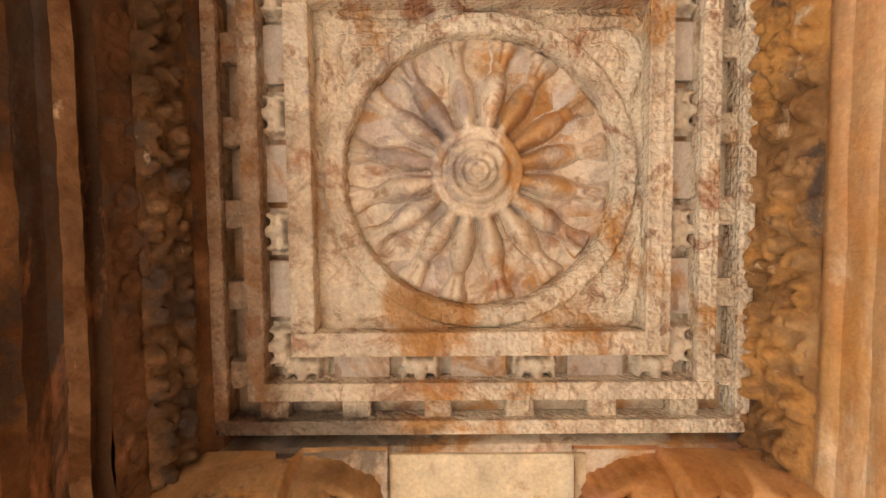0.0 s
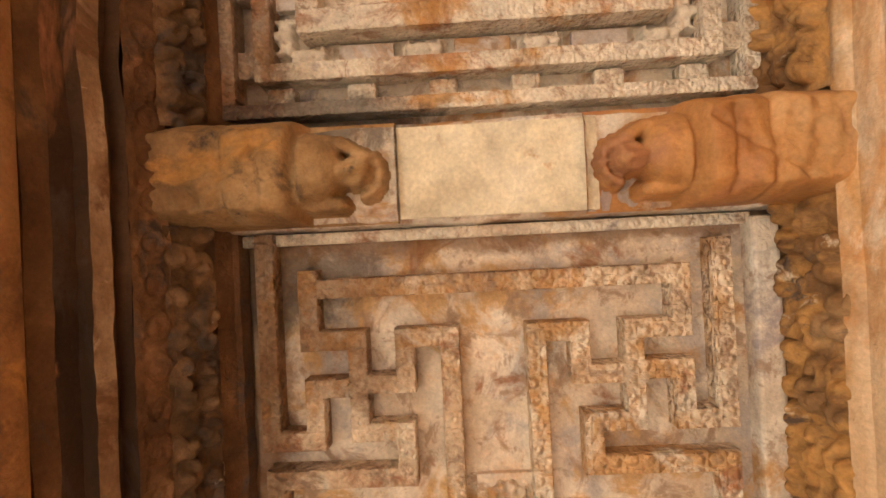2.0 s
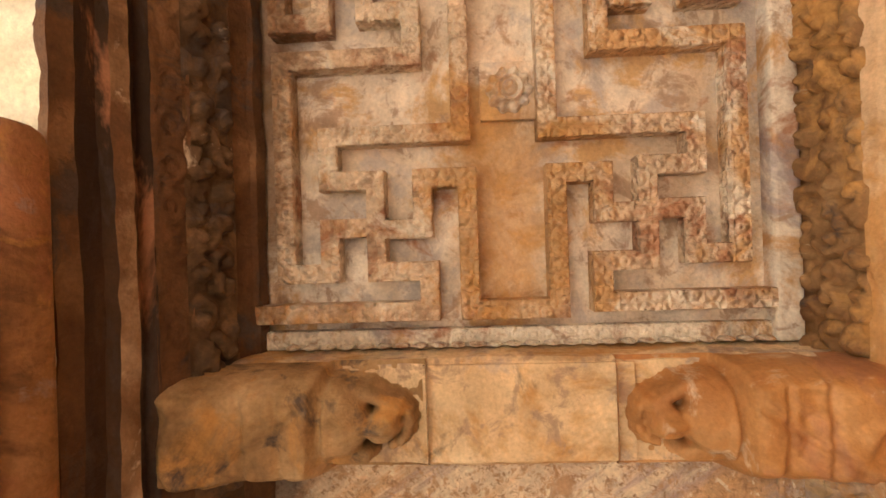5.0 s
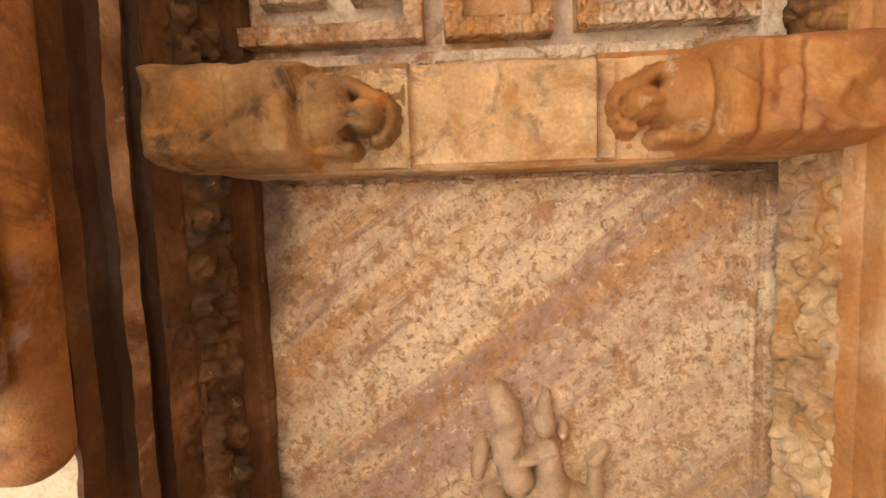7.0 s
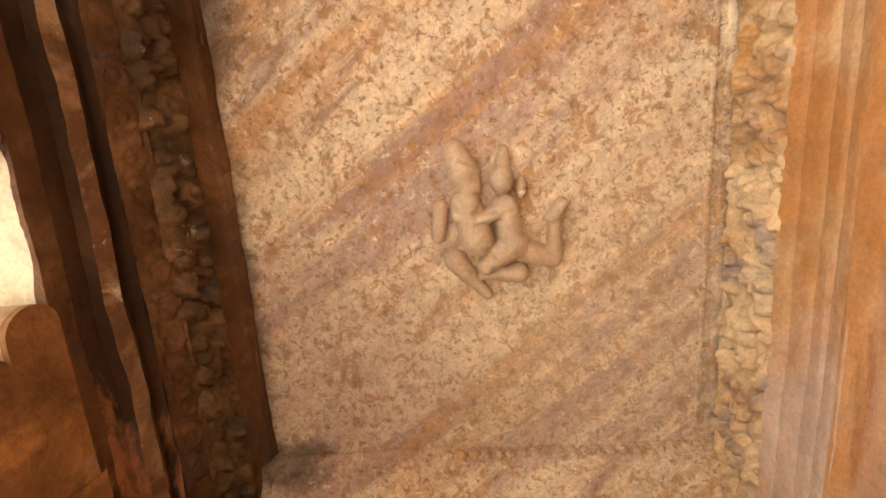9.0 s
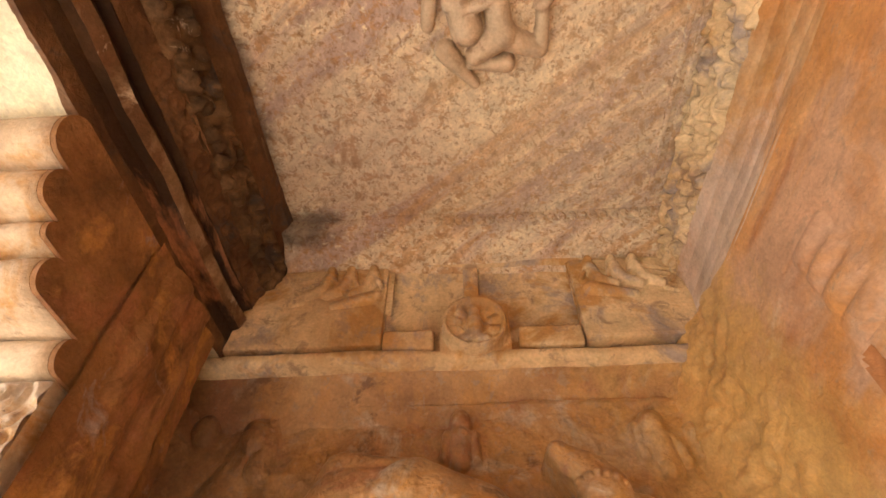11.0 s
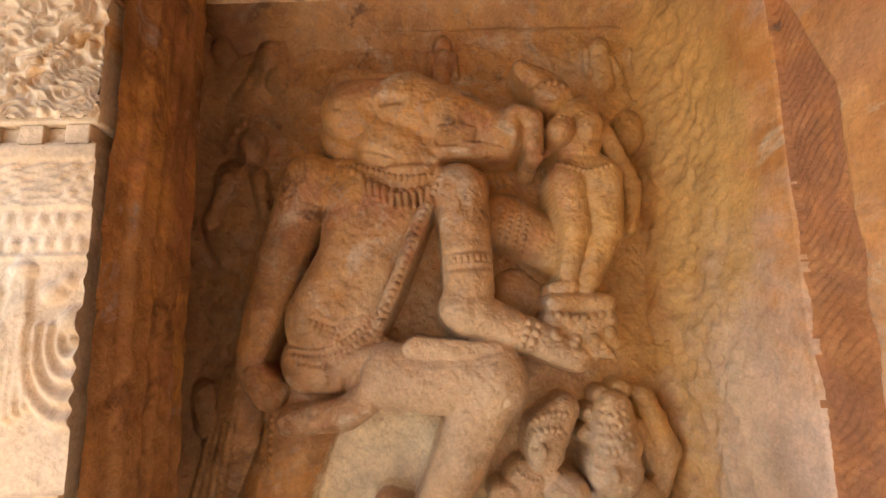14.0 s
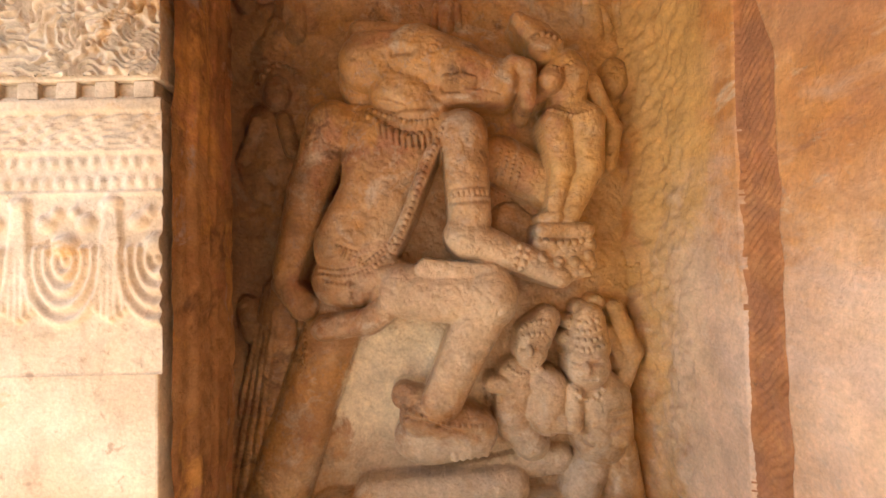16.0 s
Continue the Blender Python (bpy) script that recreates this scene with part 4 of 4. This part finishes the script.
    h = np.where(r < 0.14, 0.015 + 0.02 * np.abs(np.sin(a * 5)) * (r > 0.07), h)
    h = limb(h, u, v, (0.18, 0.09), (0.18, 0.2), 0.035, 0.04, 0.03)
    h = disc(h, u, v, (0.18, 0.255), 0.028, 0.035, 0.04)
    h = limb(h, u, v, (0.13, 0.08), (0.23, 0.08), 0.03, 0.03, 0.03)
    return blur(h, 1)


carved("medallion", sheet(0.38, 0.38, 0.005, lambda u, v: medallion(u * 0.947, v * 0.947), Matrix.Translation((-0.025, 6.86, 3.73)) @ FACE), TAWNY, end_frieze, "round medallion with a worn seated figure")
for x0, x1 in ((-0.34, -0.06), (0.4, 0.74)):
    bm = bmesh.new()
    box(bm, x0, x1, 6.87, 6.97, 3.8, 3.93, 0.02)
    under(end_frieze, part("ledge", bm, TAWNY, smooth=True))
bm = bmesh.new()
box(bm, -1.4, -0.345, 6.865, 6.97, 3.83, 4.43, 0.02)
box(bm, 0.75, 1.42, 6.865, 6.97, 3.83, 4.43, 0.02)
box(bm, 0.11, 0.2, 6.89, 6.97, 4.08, 4.43, 0.015)
box(bm, 0.0, 0.32, 6.9, 6.97, 3.8, 3.95, 0.02)
under(end_frieze, part("raised_blocks", bm, TAWNY))


# ---- the niche: one great carved face ----
def drawn(a, b, d=0.0):
    """From the carver's drawing grid (276 units to the metre) to metres on the niche's face, for a form that stands d proud."""
    u, v, k = -1.570 + 0.003619 * a - 0.000079 * b, 3.508 - 0.000077 * a - 0.00362 * b, 1 - d / 3.264
    return 1.229 + (u - 1.229) * k, 1.697 + (v - 1.697) * k


def niche(u, v):
    h = 0.03 * value_noise(u, v, 2.5, 91) + 0.012 * value_noise(u, v, 10, 92)
    unit = 0.00352

    def L(a, b, ra, rb, lift=0.0, flat=1.0):
        nonlocal h
        h = limb(h, u, v, drawn(*a, lift), drawn(*b, lift), ra * unit, rb * unit, lift, flat)

    def D(c, ru, rv, lift=0.0, deep=1.0, lean=0.0):
        nonlocal h
        h = disc(h, u, v, drawn(*c, lift), ru * unit, rv * unit, lift, deep, lean)

    def C(a, b, r, deep, d=0.25):
        nonlocal h
        h = cut(h, u, v, drawn(*a, d), drawn(*b, d), r * unit, deep)

    def B(a, b, count, r, sag=0.0, d=0.25, up=1.35):
        """A string of pearls from a to b, hanging by sag."""
        nonlocal h
        r = r * 0.72
        count = max(3, min(count, int(math.hypot(a[0] - b[0], abs(a[1] - b[1]) + 1.5 * abs(sag)) / (2.1 * r))))
        for k in range(count):
            t = k / (count - 1)
            c = drawn(a[0] + (b[0] - a[0]) * t, a[1] + (b[1] - a[1]) * t + sag * math.sin(math.pi * t), d)
            h = bead(h, u, v, c, r * unit, up)

    h = h + 0.3 * np.clip((0.0 - u) / 0.22, 0, 1) ** 2
    # winged attendants and small flyers along the top and the shaded side
    D((492, 155), 55, 66, -0.06, 0.6, 10)
    D((488, 168), 26, 34, 0.03, 0.9)
    B((450, 150), (520, 130), 12, 7, -26, 0.05)
    L((470, 225), (478, 300), 42, 34, -0.02, 0.6)
    L((455, 220), (430, 290), 16, 14, 0.03)
    L((500, 215), (515, 270), 15, 13, 0.03)
    L((440, 300), (470, 350), 26, 24, -0.01, 0.7)
    L((500, 40), (470, 110), 30, 34, -0.02, 0.6)
    L((525, -30), (520, 60), 14, 20, 0.0)
    D((505, 10), 24, 30, 0.02, 0.9)
    L((430, 20), (425, 120), 20, 26, -0.02, 0.7)
    D((428, 0), 20, 26, 0.02, 0.9)
    D((790, -12), 16, 18, 0.04)
    L((790, 14), (790, 48), 18, 14, 0.03)
    L((772, 8), (768, 42), 7, 6, 0.04)
    L((808, 8), (812, 46), 7, 6, 0.04)
    for x, y in ((1048, 2), (1120, 4)):
        D((x, y - 8), 18, 21, 0.04)
        L((x, y + 18), (x + 8, y + 56), 22, 17, 0.02, 0.9)
        L((x - 22, y - 4), (x - 18, y + 36), 8, 8, 0.04)
        L((x + 20, y + 14), (x + 34, y + 46), 9, 8, 0.03)
    L((1160, 40), (1120, 80), 14, 16, 0.0, 0.8)
    L((1145, 70), (1105, 96), 10, 12, 0.02)
    # standing leg, hanging cloth and the hand on the hip
    L((598, 560), (490, 900), 50, 56, 0.05, 0.7)
    for k in range(8):
        L((478 + 6 * k, 512), (405 + 17 * k, 870), 9, 10, 0.03 + 0.012 * min(k, 7 - k))
    B((540, 530), (548, 640), 12, 6, 0, 0.1)
    L((440, 545), (452, 590), 20, 22, 0.02, 0.7)
    L((505, 505), (540, 545), 22, 26, 0.16, 0.9)
    # trunk
    D((585, 385), 36, 38, 0.04, 0.8)
    L((690, 262), (668, 350), 82, 66, 0.17, 0.55)
    L((668, 350), (632, 440), 66, 74, 0.17, 0.55)
    L((612, 235), (790, 240), 46, 44, 0.17, 0.7)
    L((600, 500), (700, 505), 46, 42, 0.15, 0.7)
    # hanging arm
    D((588, 228), 48, 46, 0.19, 0.85)
    L((580, 240), (545, 345), 42, 36, 0.17)
    L((545, 345), (512, 482), 36, 27, 0.16)
    # neck and head
    L((712, 165), (740, 205), 58, 54, 0.22, 0.75)
    L((648, 80), (640, 150), 44, 42, 0.17, 0.35)
    L((640, 62), (740, 76), 28, 32, 0.2, 0.7)
    L((650, 110), (745, 112), 52, 56, 0.24, 0.55)
    L((735, 100), (815, 122), 54, 46, 0.27, 0.7)
    D((716, 150), 56, 46, 0.24, 0.7)
    L((805, 122), (880, 142), 44, 33, 0.29, 0.8)
    L((860, 138), (893, 142), 34, 34, 0.3, 0.8)
    L((770, 166), (890, 168), 24, 18, 0.26, 0.9)
    D((902, 136), 13, 30, 0.36, 1.0)
    D((708, 83), 30, 19, 0.33, 0.8, 8)
    D((712, 84), 18, 9, 0.34, 0.4)
    D((790, 96), 17, 10, 0.375, 0.9, -10)
    L((752, 62), (830, 96), 9, 8, 0.345)
    L((788, 138), (815, 134), 6, 5, 0.388)
    L((815, 134), (840, 142), 5, 5, 0.388)
    D((852, 128), 10, 13, 0.37)
    D((872, 118), 9, 7, 0.365)
    C((786, 152), (845, 147), 5, 0.03, 0.4)
    C((845, 147), (890, 158), 5, 0.03, 0.4)
    C((692, 84), (724, 86), 6, 0.03, 0.42)
    C((655, 190), (700, 205), 5, 0.02)
    C((700, 205), (775, 200), 5, 0.02)
    C((664, 176), (720, 196), 4, 0.015)
    # necklace of hanging leaves
    B((652, 190), (800, 208), 20, 6, 22, 0.32)
    B((650, 205), (795, 222), 17, 8, 28, 0.32)
    for k in range(11):
        t = k / 10
        x, y = 668 + 112 * t, 222 + 8 * t + 20 * math.sin(math.pi * t)
        L((x, y), (x + 2, y + 16), 5, 3, 0.34)
    # pearl cord across the trunk
    for a, b in (((790, 212), (752, 300)), ((752, 300), (722, 385)), ((722, 385), (698, 440))):
        L(a, b, 12, 11, 0.31, 0.8)
        B(a, b, 15, 6, 0, 0.36)
    # girdle
    B((566, 492), (712, 432), 34, 6, 26, 0.33)
    B((560, 480), (700, 424), 32, 5, 26, 0.33)
    B((575, 506), (712, 452), 26, 6, 26, 0.33)
    for k in range(5):
        B((592 + 9 * k, 440 + 3 * k), (606 + 9 * k, 458 + 4 * k), 4, 5, 0, 0.33)
    B((618, 505), (622, 552), 9, 5, 0, 0.28)
    for x in (655, 680, 700):
        C((x, 500), (x - 8, 548), 5, 0.03)
    L((575, 584), (655, 572), 22, 24, 0.22)
    L((655, 572), (712, 530), 24, 22, 0.25)
    L((712, 530), (756, 478), 22, 18, 0.27)
    L((720, 486), (650, 500), 16, 20, 0.24)
    # raised leg
    L((720, 520), (858, 528), 46, 52, 0.26, 0.8)
    D((866, 528), 48, 56, 0.28, 0.9)
    L((752, 478), (868, 486), 16, 15, 0.36, 0.5)
    L((852, 556), (806, 660), 43, 36, 0.27, 0.9)
    L((806, 660), (782, 712), 36, 34, 0.25, 0.9)
    D((782, 760), 84, 54, 0.12, 0.8, 14)
    L((742, 736), (838, 762), 34, 40, 0.2, 0.8)
    L((718, 700), (760, 716), 24, 26, 0.18)
    for k in range(5):
        L((800 + 13 * k, 772 - k), (806 + 13 * k, 806 - 2 * k), 9, 8, 0.22)
    B((716, 722), (850, 752), 20, 6, 10, 0.28)
    C((722, 734), (850, 766), 5, 0.02)
    # bent arm and open hand
    D((816, 240), 46, 42, 0.26, 0.9)
    L((822, 250), (832, 395), 40, 37, 0.25)
    D((826, 420), 40, 38, 0.26, 0.95)
    L((830, 428), (938, 468), 36, 25, 0.27)
    L((938, 472), (990, 494), 23, 20, 0.28)
    L((990, 496), (1042, 470), 16, 12, 0.26)
    for k in range(4):
        L((985 + 6 * k, 486), (1022 + 6 * k, 468 + 7 * k), 7, 6, 0.3)
    B((922, 440), (905, 488), 9, 6, 0, 0.36)
    B((936, 444), (918, 494), 9, 6, 0, 0.36)
    for y in (342, 354, 366):
        C((798, y), (868, y - 4), 4, 0.014)
    B((800, 348), (866, 343), 12, 5, 0, 0.38)
    # arm behind, with its ring
    L((885, 288), (985, 345), 46, 40, 0.08, 0.8)
    for k in range(4):
        B((884 + 12 * k, 272 + 6 * k), (872 + 12 * k, 334 + 6 * k), 12, 4.5, 0, 0.16)
    L((900, 395), (950, 425), 34, 24, 0.03, 0.5)
    # the small standing figure
    L((918, 36), (952, 66), 16, 28, 0.22)
    D((966, 86), 32, 33, 0.24, 0.9)
    D((990, 112), 15, 16, 0.24)
    L((1002, 128), (1006, 190), 38, 32, 0.22, 0.9)
    D((976, 142), 23, 23, 0.31)
    D((1021, 134), 23, 24, 0.3)
    D((1012, 214), 50, 36, 0.23, 0.85)
    L((988, 222), (996, 300), 32, 25, 0.24)
    L((996, 300), (978, 388), 24, 14, 0.23)
    L((1036, 222), (1042, 300), 34, 27, 0.25)
    L((1042, 300), (1008, 392), 26, 15, 0.24)
    L((960, 390), (985, 388), 10, 12, 0.25)
    L((1048, 150), (1086, 228), 17, 14, 0.2)
    L((1088, 230), (1080, 298), 15, 11, 0.19)
    L((975, 165), (948, 178), 14, 12, 0.2)
    L((908, 112), (934, 124), 15, 16, 0.36)
    L((934, 124), (936, 184), 17, 14, 0.34)
    D((1088, 140), 27, 38, 0.04, 0.9)
    B((1072, 118), (1104, 118), 7, 6, 8, 0.1)
    B((972, 190), (1052, 200), 16, 5, 12, 0.34)
    B((968, 116), (1012, 112), 10, 4, 10, 0.34)
    B((940, 66), (996, 72), 10, 6, -8, 0.32)
    C((950, 88), (966, 92), 4, 0.02, 0.3)
    # lotus seat
    L((958, 414), (1036, 412), 15, 15, 0.26)
    L((960, 440), (1036, 438), 20, 18, 0.24)
    D((1000, 462), 50, 40, 0.2, 0.85)
    B((952, 428), (1042, 426), 16, 7, 6, 0.3)
    B((958, 458), (1040, 456), 9, 12, 12, 0.28)
    # hooded couple
    L((968, 566), (944, 596), 22, 33, 0.16)
    D((938, 618), 29, 35, 0.2, 0.9)
    B((915, 604), (962, 596), 10, 5, -4, 0.3)
    B((922, 586), (972, 574), 9, 5, -6, 0.28)
    C((924, 620), (948, 618), 3, 0.015, 0.3)
    C((930, 634), (944, 633), 3, 0.012, 0.3)
    D((937, 624), 5, 9, 0.31)
    L((912, 668), (905, 728), 36, 32, 0.12, 0.9)
    L((872, 680), (928, 688), 16, 13, 0.19)
    L((948, 660), (940, 730), 15, 14, 0.18)
    L((898, 740), (936, 776), 30, 34, 0.09, 0.9)
    B((900, 654), (945, 652), 9, 4, 12, 0.24)
    D((1052, 612), 78, 84, -0.02, 0.5)
    for k, (x, y) in enumerate(((1008, 572), (1024, 548), (1052, 538), (1082, 548), (1100, 578), (1106, 614), (1000, 600))):
        D((x, y), 17, 15, 0.13, 1.0)
    L((1086, 556), (1114, 622), 16, 20, 0.14)
    L((1114, 622), (1094, 688), 20, 14, 0.13)
    L((1072, 590), (1096, 640), 13, 15, 0.14)
    L((1040, 566), (1038, 612), 26, 38, 0.18)
    D((1036, 648), 37, 42, 0.23, 0.9)
    for k in range(4):
        B((1010 + 2 * k, 618 - 15 * k), (1066 - 2 * k, 616 - 15 * k), 10, 5, 5, 0.33)
    C((1016, 644), (1030, 646), 4, 0.02, 0.32)
    C((1044, 645), (1058, 643), 4, 0.02, 0.32)
    C((1024, 672), (1050, 671), 4, 0.018, 0.32)
    D((1037, 656), 6, 11, 0.36)
    L((1050, 706), (1056, 770), 54, 46, 0.14, 0.85)
    L((968, 686), (966, 738), 34, 30, 0.18)
    L((966, 742), (1008, 748), 21, 18, 0.22)
    L((1014, 692), (1012, 752), 15, 14, 0.26)
    L((1086, 700), (1092, 762), 24, 22, 0.18)
    L((1090, 768), (1044, 772), 20, 17, 0.22)
    B((1012, 690), (1064, 688), 10, 6, 18, 0.28)
    for y in (726, 738):
        C((1072, y), (1112, y - 2), 4, 0.014)
    L((1086, 790), (1096, 885), 34, 38, 0.08)
    L((1050, 800), (1020, 860), 30, 34, 0.1)
    D((1134, 488), 30, 32, 0.02, 0.9)
    L((1136, 520), (1142, 572), 24, 20, 0.01, 0.8)
    B((1112, 478), (1152, 476), 8, 6, -8, 0.08)
    # rock foot
    L((660, 872), (900, 856), 30, 34, 0.14, 0.8)
    L((820, 834), (985, 808), 22, 26, 0.06, 0.7)
    L((600, 930), (1080, 925), 60, 56, 0.14, 0.8)
    h = h + 0.009 * value_noise(u, v, 26, 93) + 0.012 * value_noise(u, v, 7, 94) + 0.006 * value_noise(u, v, 60, 95)
    return blur(h, 1)


statue = carved("relief_statue", sheet(2.78, 3.56, 0.0047, lambda u, v: niche(u - 0.22, v), Matrix.Translation((-1.44, END, 0)) @ FACE), STATUE)
tagged(statue, "golden brown rock relief of a boar-headed giant lifting a small figure", "statue")

# ---- colonnade ----
pillars = "pillars of the gallery"


def rolls(th, x0, x1, y0, y1, front, material):
    """Stepped cushion capital; front: how far each course reaches out along y on both sides."""
    for (z, hh, out) in ((3.08, 0.2, 0.08), (3.285, 0.12, 0.24), (3.41, 0.04, 0.26), (3.455, 0.13, 0.46), (3.59, 0.21, 0.75)):
        bm = bmesh.new()
        ya, yb = (y0 - out * front[0], y1 + out * front[1])
        box(bm, x0 - 0.02, x1 + (0.01 if front[1] == 0 else 0.02), ya, yb, z, z + hh, hh * 0.46, 5)
        under(th, part("capital_course", bm, material, smooth=True))


def roll_course(th, x0, x1, y0, y1, z0, z1):
    """A course with a rounded front, drawn along x; its inner end takes the jamb's brown, which stands for shade."""
    bm = bmesh.new()
    r, zc = (z1 - z0) / 2, (z0 + z1) / 2
    prof = [(y1, z0)] + [(y0 + r * 0.8 * (1 - math.cos(a)), zc + r * math.sin(a)) for a in (math.pi * (i / 14 - 0.5) for i in range(15))] + [(y1, z1)]
    rows = [[bm.verts.new(wobble((x0 + (x1 - x0) * i / 12, y, z), 0.006 if 0 < i < 12 else 0.0, 4)) for y, z in prof] for i in range(13)]
    for a, b in zip(rows, rows[1:]):
        for j in range(len(prof) - 1):
            bm.faces.new((a[j], a[j + 1], b[j + 1], b[j])).smooth = True
    bm.faces.new(rows[0])
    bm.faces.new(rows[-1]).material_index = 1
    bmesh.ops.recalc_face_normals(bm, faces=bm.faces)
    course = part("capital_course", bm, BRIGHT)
    course.data.materials.append(JAMB_SHADED)
    under(th, course)


def scroll(seed, deep):
    def f(u, v):
        a = value_noise(u, v, 9, seed)
        b = value_noise(u, v, 20, seed + 1)
        return deep * (0.5 + 0.5 * np.sin(a * 34 + b * 16)) * (0.6 + 0.4 * b)
    return f


def garland(u, v):
    """Pearl festoons under a beaded band, with bosses between them."""
    h = np.zeros(u.shape)
    for c in (0.02, 0.42, 0.82):
        x, y = u - c, v - 0.5
        r = np.hypot(x, y * 0.62)
        drape = np.where((y < 0.06) & (r < 0.2), 0.013 + 0.012 * np.cos(r * 150), 0)
        h = np.maximum(h, drape * np.clip((0.2 - r) / 0.02, 0, 1))
        h = disc(h, u, v, (c, 0.56), 0.06, 0.05, 0.0, 0.7)
        for q in (-1, 1):
            h = disc(h, u, v, (c + 0.085 * q, 0.66), 0.045, 0.04, 0.0, 0.6)
            h = disc(h, u, v, (c + 0.04 * q, 0.7), 0.03, 0.03, 0.0, 0.6)
    for c in (0.22, 0.62):
        for k in range(-2, 3):
            h = limb(h, u, v, (c + 0.012 * k, 0.72), (c + 0.03 * k, 0.24 + 0.02 * abs(k)), 0.011, 0.014, 0.008)
        h = disc(h, u, v, (c, 0.74), 0.05, 0.04, 0.0, 0.7)
    for k in range(14):
        h = disc(h, u, v, (0.03 + 0.06 * k, 0.83), 0.026, 0.034, -0.004, 0.6)
        h = disc(h, u, v, (0.06 * k, 0.92), 0.024, 0.03, -0.004, 0.6)
    wave = 0.5 + 0.5 * np.sin(u * 70 + 9 * np.sin(v * 60) + 8 * value_noise(u, v, 8, 98))
    h = h + 0.018 * wave * ((v > 0.98) & (v < 1.13)) + 0.012 * ((v > 0.78) & (v < 0.8)) + 0.014 * ((v > 0.96) & (v < 0.98)) + 0.02 * (v > 1.14)
    return blur(h + 0.004 * value_noise(u, v, 30, 99), 1)


def pillar(y0, y1, ends, pilaster=False):
    th = thing("stone_pillar", (-1.65, (y0 + y1) / 2, 0), "square sandstone pillar with cushion capital and carved bands" if not pilaster else "carved sandstone pilaster beside the niche, lit front kept pale", "pillar", pillars)
    x0, x1 = -2.05, WALL_L - (0.025 if pilaster else 0.0)
    for nm, z0, z1, ins in (("plinth", 0, 0.35, -0.05), ("shaft", 0.35, 2.5, 0.0), ("neck", 2.5, 2.56, 0.018), ("upper_block", 2.56, 3.08, -0.015)):
        bm = bmesh.new()
        box(bm, x0 + ins, x1 - ins, y0 + ins, y1 - (ins if not pilaster else 0), z0, z1, 0.012)
        under(th, part(nm, bm, BRIGHT if nm != "shaft" or not pilaster else BRIGHT))
    front = Matrix.Translation((x0, y0, 0)) @ FACE
    carved("garland_band", sheet(0.84, 1.2, 0.008, garland, front @ Matrix.Translation((0.005, 1.28, 0.002))), BRIGHT, th, "carved pearl garlands")
    for k in range(5):
        bm = bmesh.new()
        box(bm, x0 + 0.04 + 0.17 * k, x0 + 0.13 + 0.17 * k, y0 - 0.012, y0 + 0.06, 2.485, 2.56, 0.006)
        under(th, part("dentil", bm, BRIGHT))
    carved("scroll_panel", sheet(0.84, 0.48, 0.008, scroll(5, 0.03), front @ Matrix.Translation((0.005, 2.58, 0.017))), BRIGHT, th, "carved scrollwork")
    if pilaster:
        outline = []
        for z0, z1, y in ((3.081, 3.215, 5.96), (3.217, 3.36, 5.72), (3.362, 3.435, 5.645), (3.437, 3.595, 5.53), (3.597, 3.797, 5.43)):
            roll_course(th, x0, x1 + 0.012, y, y1, z0, z1)
            r, zc = (z1 - z0) / 2 + 0.001, (z0 + z1) / 2
            outline += [(y + r * 0.8 * (1 - math.cos(a)), zc + r * math.sin(a)) for a in (math.pi * (i / 12 - 0.5) for i in range(13))]
        bm = bmesh.new()
        face = bm.faces.new([bm.verts.new((x1 + 0.014, y, z)) for y, z in outline + [(6.12, 3.798), (6.12, 3.08)]])
        made = bmesh.ops.extrude_face_region(bm, geom=[face])["geom"]
        for v in made:
            if isinstance(v, bmesh.types.BMVert):
                v.co.x += 0.018
        bmesh.ops.triangulate(bm, faces=[f for f in bm.faces if len(f.verts) > 4])
        bmesh.ops.recalc_face_normals(bm, faces=bm.faces)
        # Same stone as the pale front; its shade is in the material.
        under(th, part("capital_side", bm, JAMB_SHADED, label="inner side of the cushion capital, browned for shade"))
    else:
        # Shaded brown for the whole capital, since its gallery side is dark.
        rolls(th, x0, x1, y0, y1, ends, JAMB_SHADED)
    return th


pillar(0.83, 1.53, (1, 1.22))
pillar(3.55, 4.25, (0.9, 1))
pillar(-2.05, -1.35, (1, 1))
pillar(6.05, 6.73, (0.72, 0), True)


def jamb(u, v):
    """Soft upright bands, worn."""
    x = u + 0.012 * value_noise(u, v, 2, 111)
    h = 0.03 * np.clip((x - 0.14) / 0.04, 0, 1) - 0.012 * np.clip((x - 0.3) / 0.02, 0, 1) + 0.012 * np.clip((x - 0.36) / 0.02, 0, 1) - 0.04 * np.clip((x - 0.5) / 0.06, 0, 1)
    return h + 0.02 * value_noise(u, v, 3, 112) + 0.016 * value_noise(u, v, 16, 113) + 0.002


bm = bmesh.new()
box(bm, -2.2, -1.43, 6.74, END + 0.04, 0, 3.8, 0)
tagged(part("wall_niche_side", bm, JAMB_SHADED), "brown rock side of the niche behind the jamb", "wall", kind="structure")
SIDE = Matrix(((0, 0, 1, WALL_L + 0.004), (1, 0, 0, 6.07), (0, 1, 0, 0), (0, 0, 0, 1)))
# Shade on this inward face is part of its colour.
tagged(carved("trim_jamb", sheet(0.665, 3.8, 0.012, jamb, SIDE), JAMB_SHADED), "weathered jamb with upright bands, browned for shade", "jamb", kind="structure")
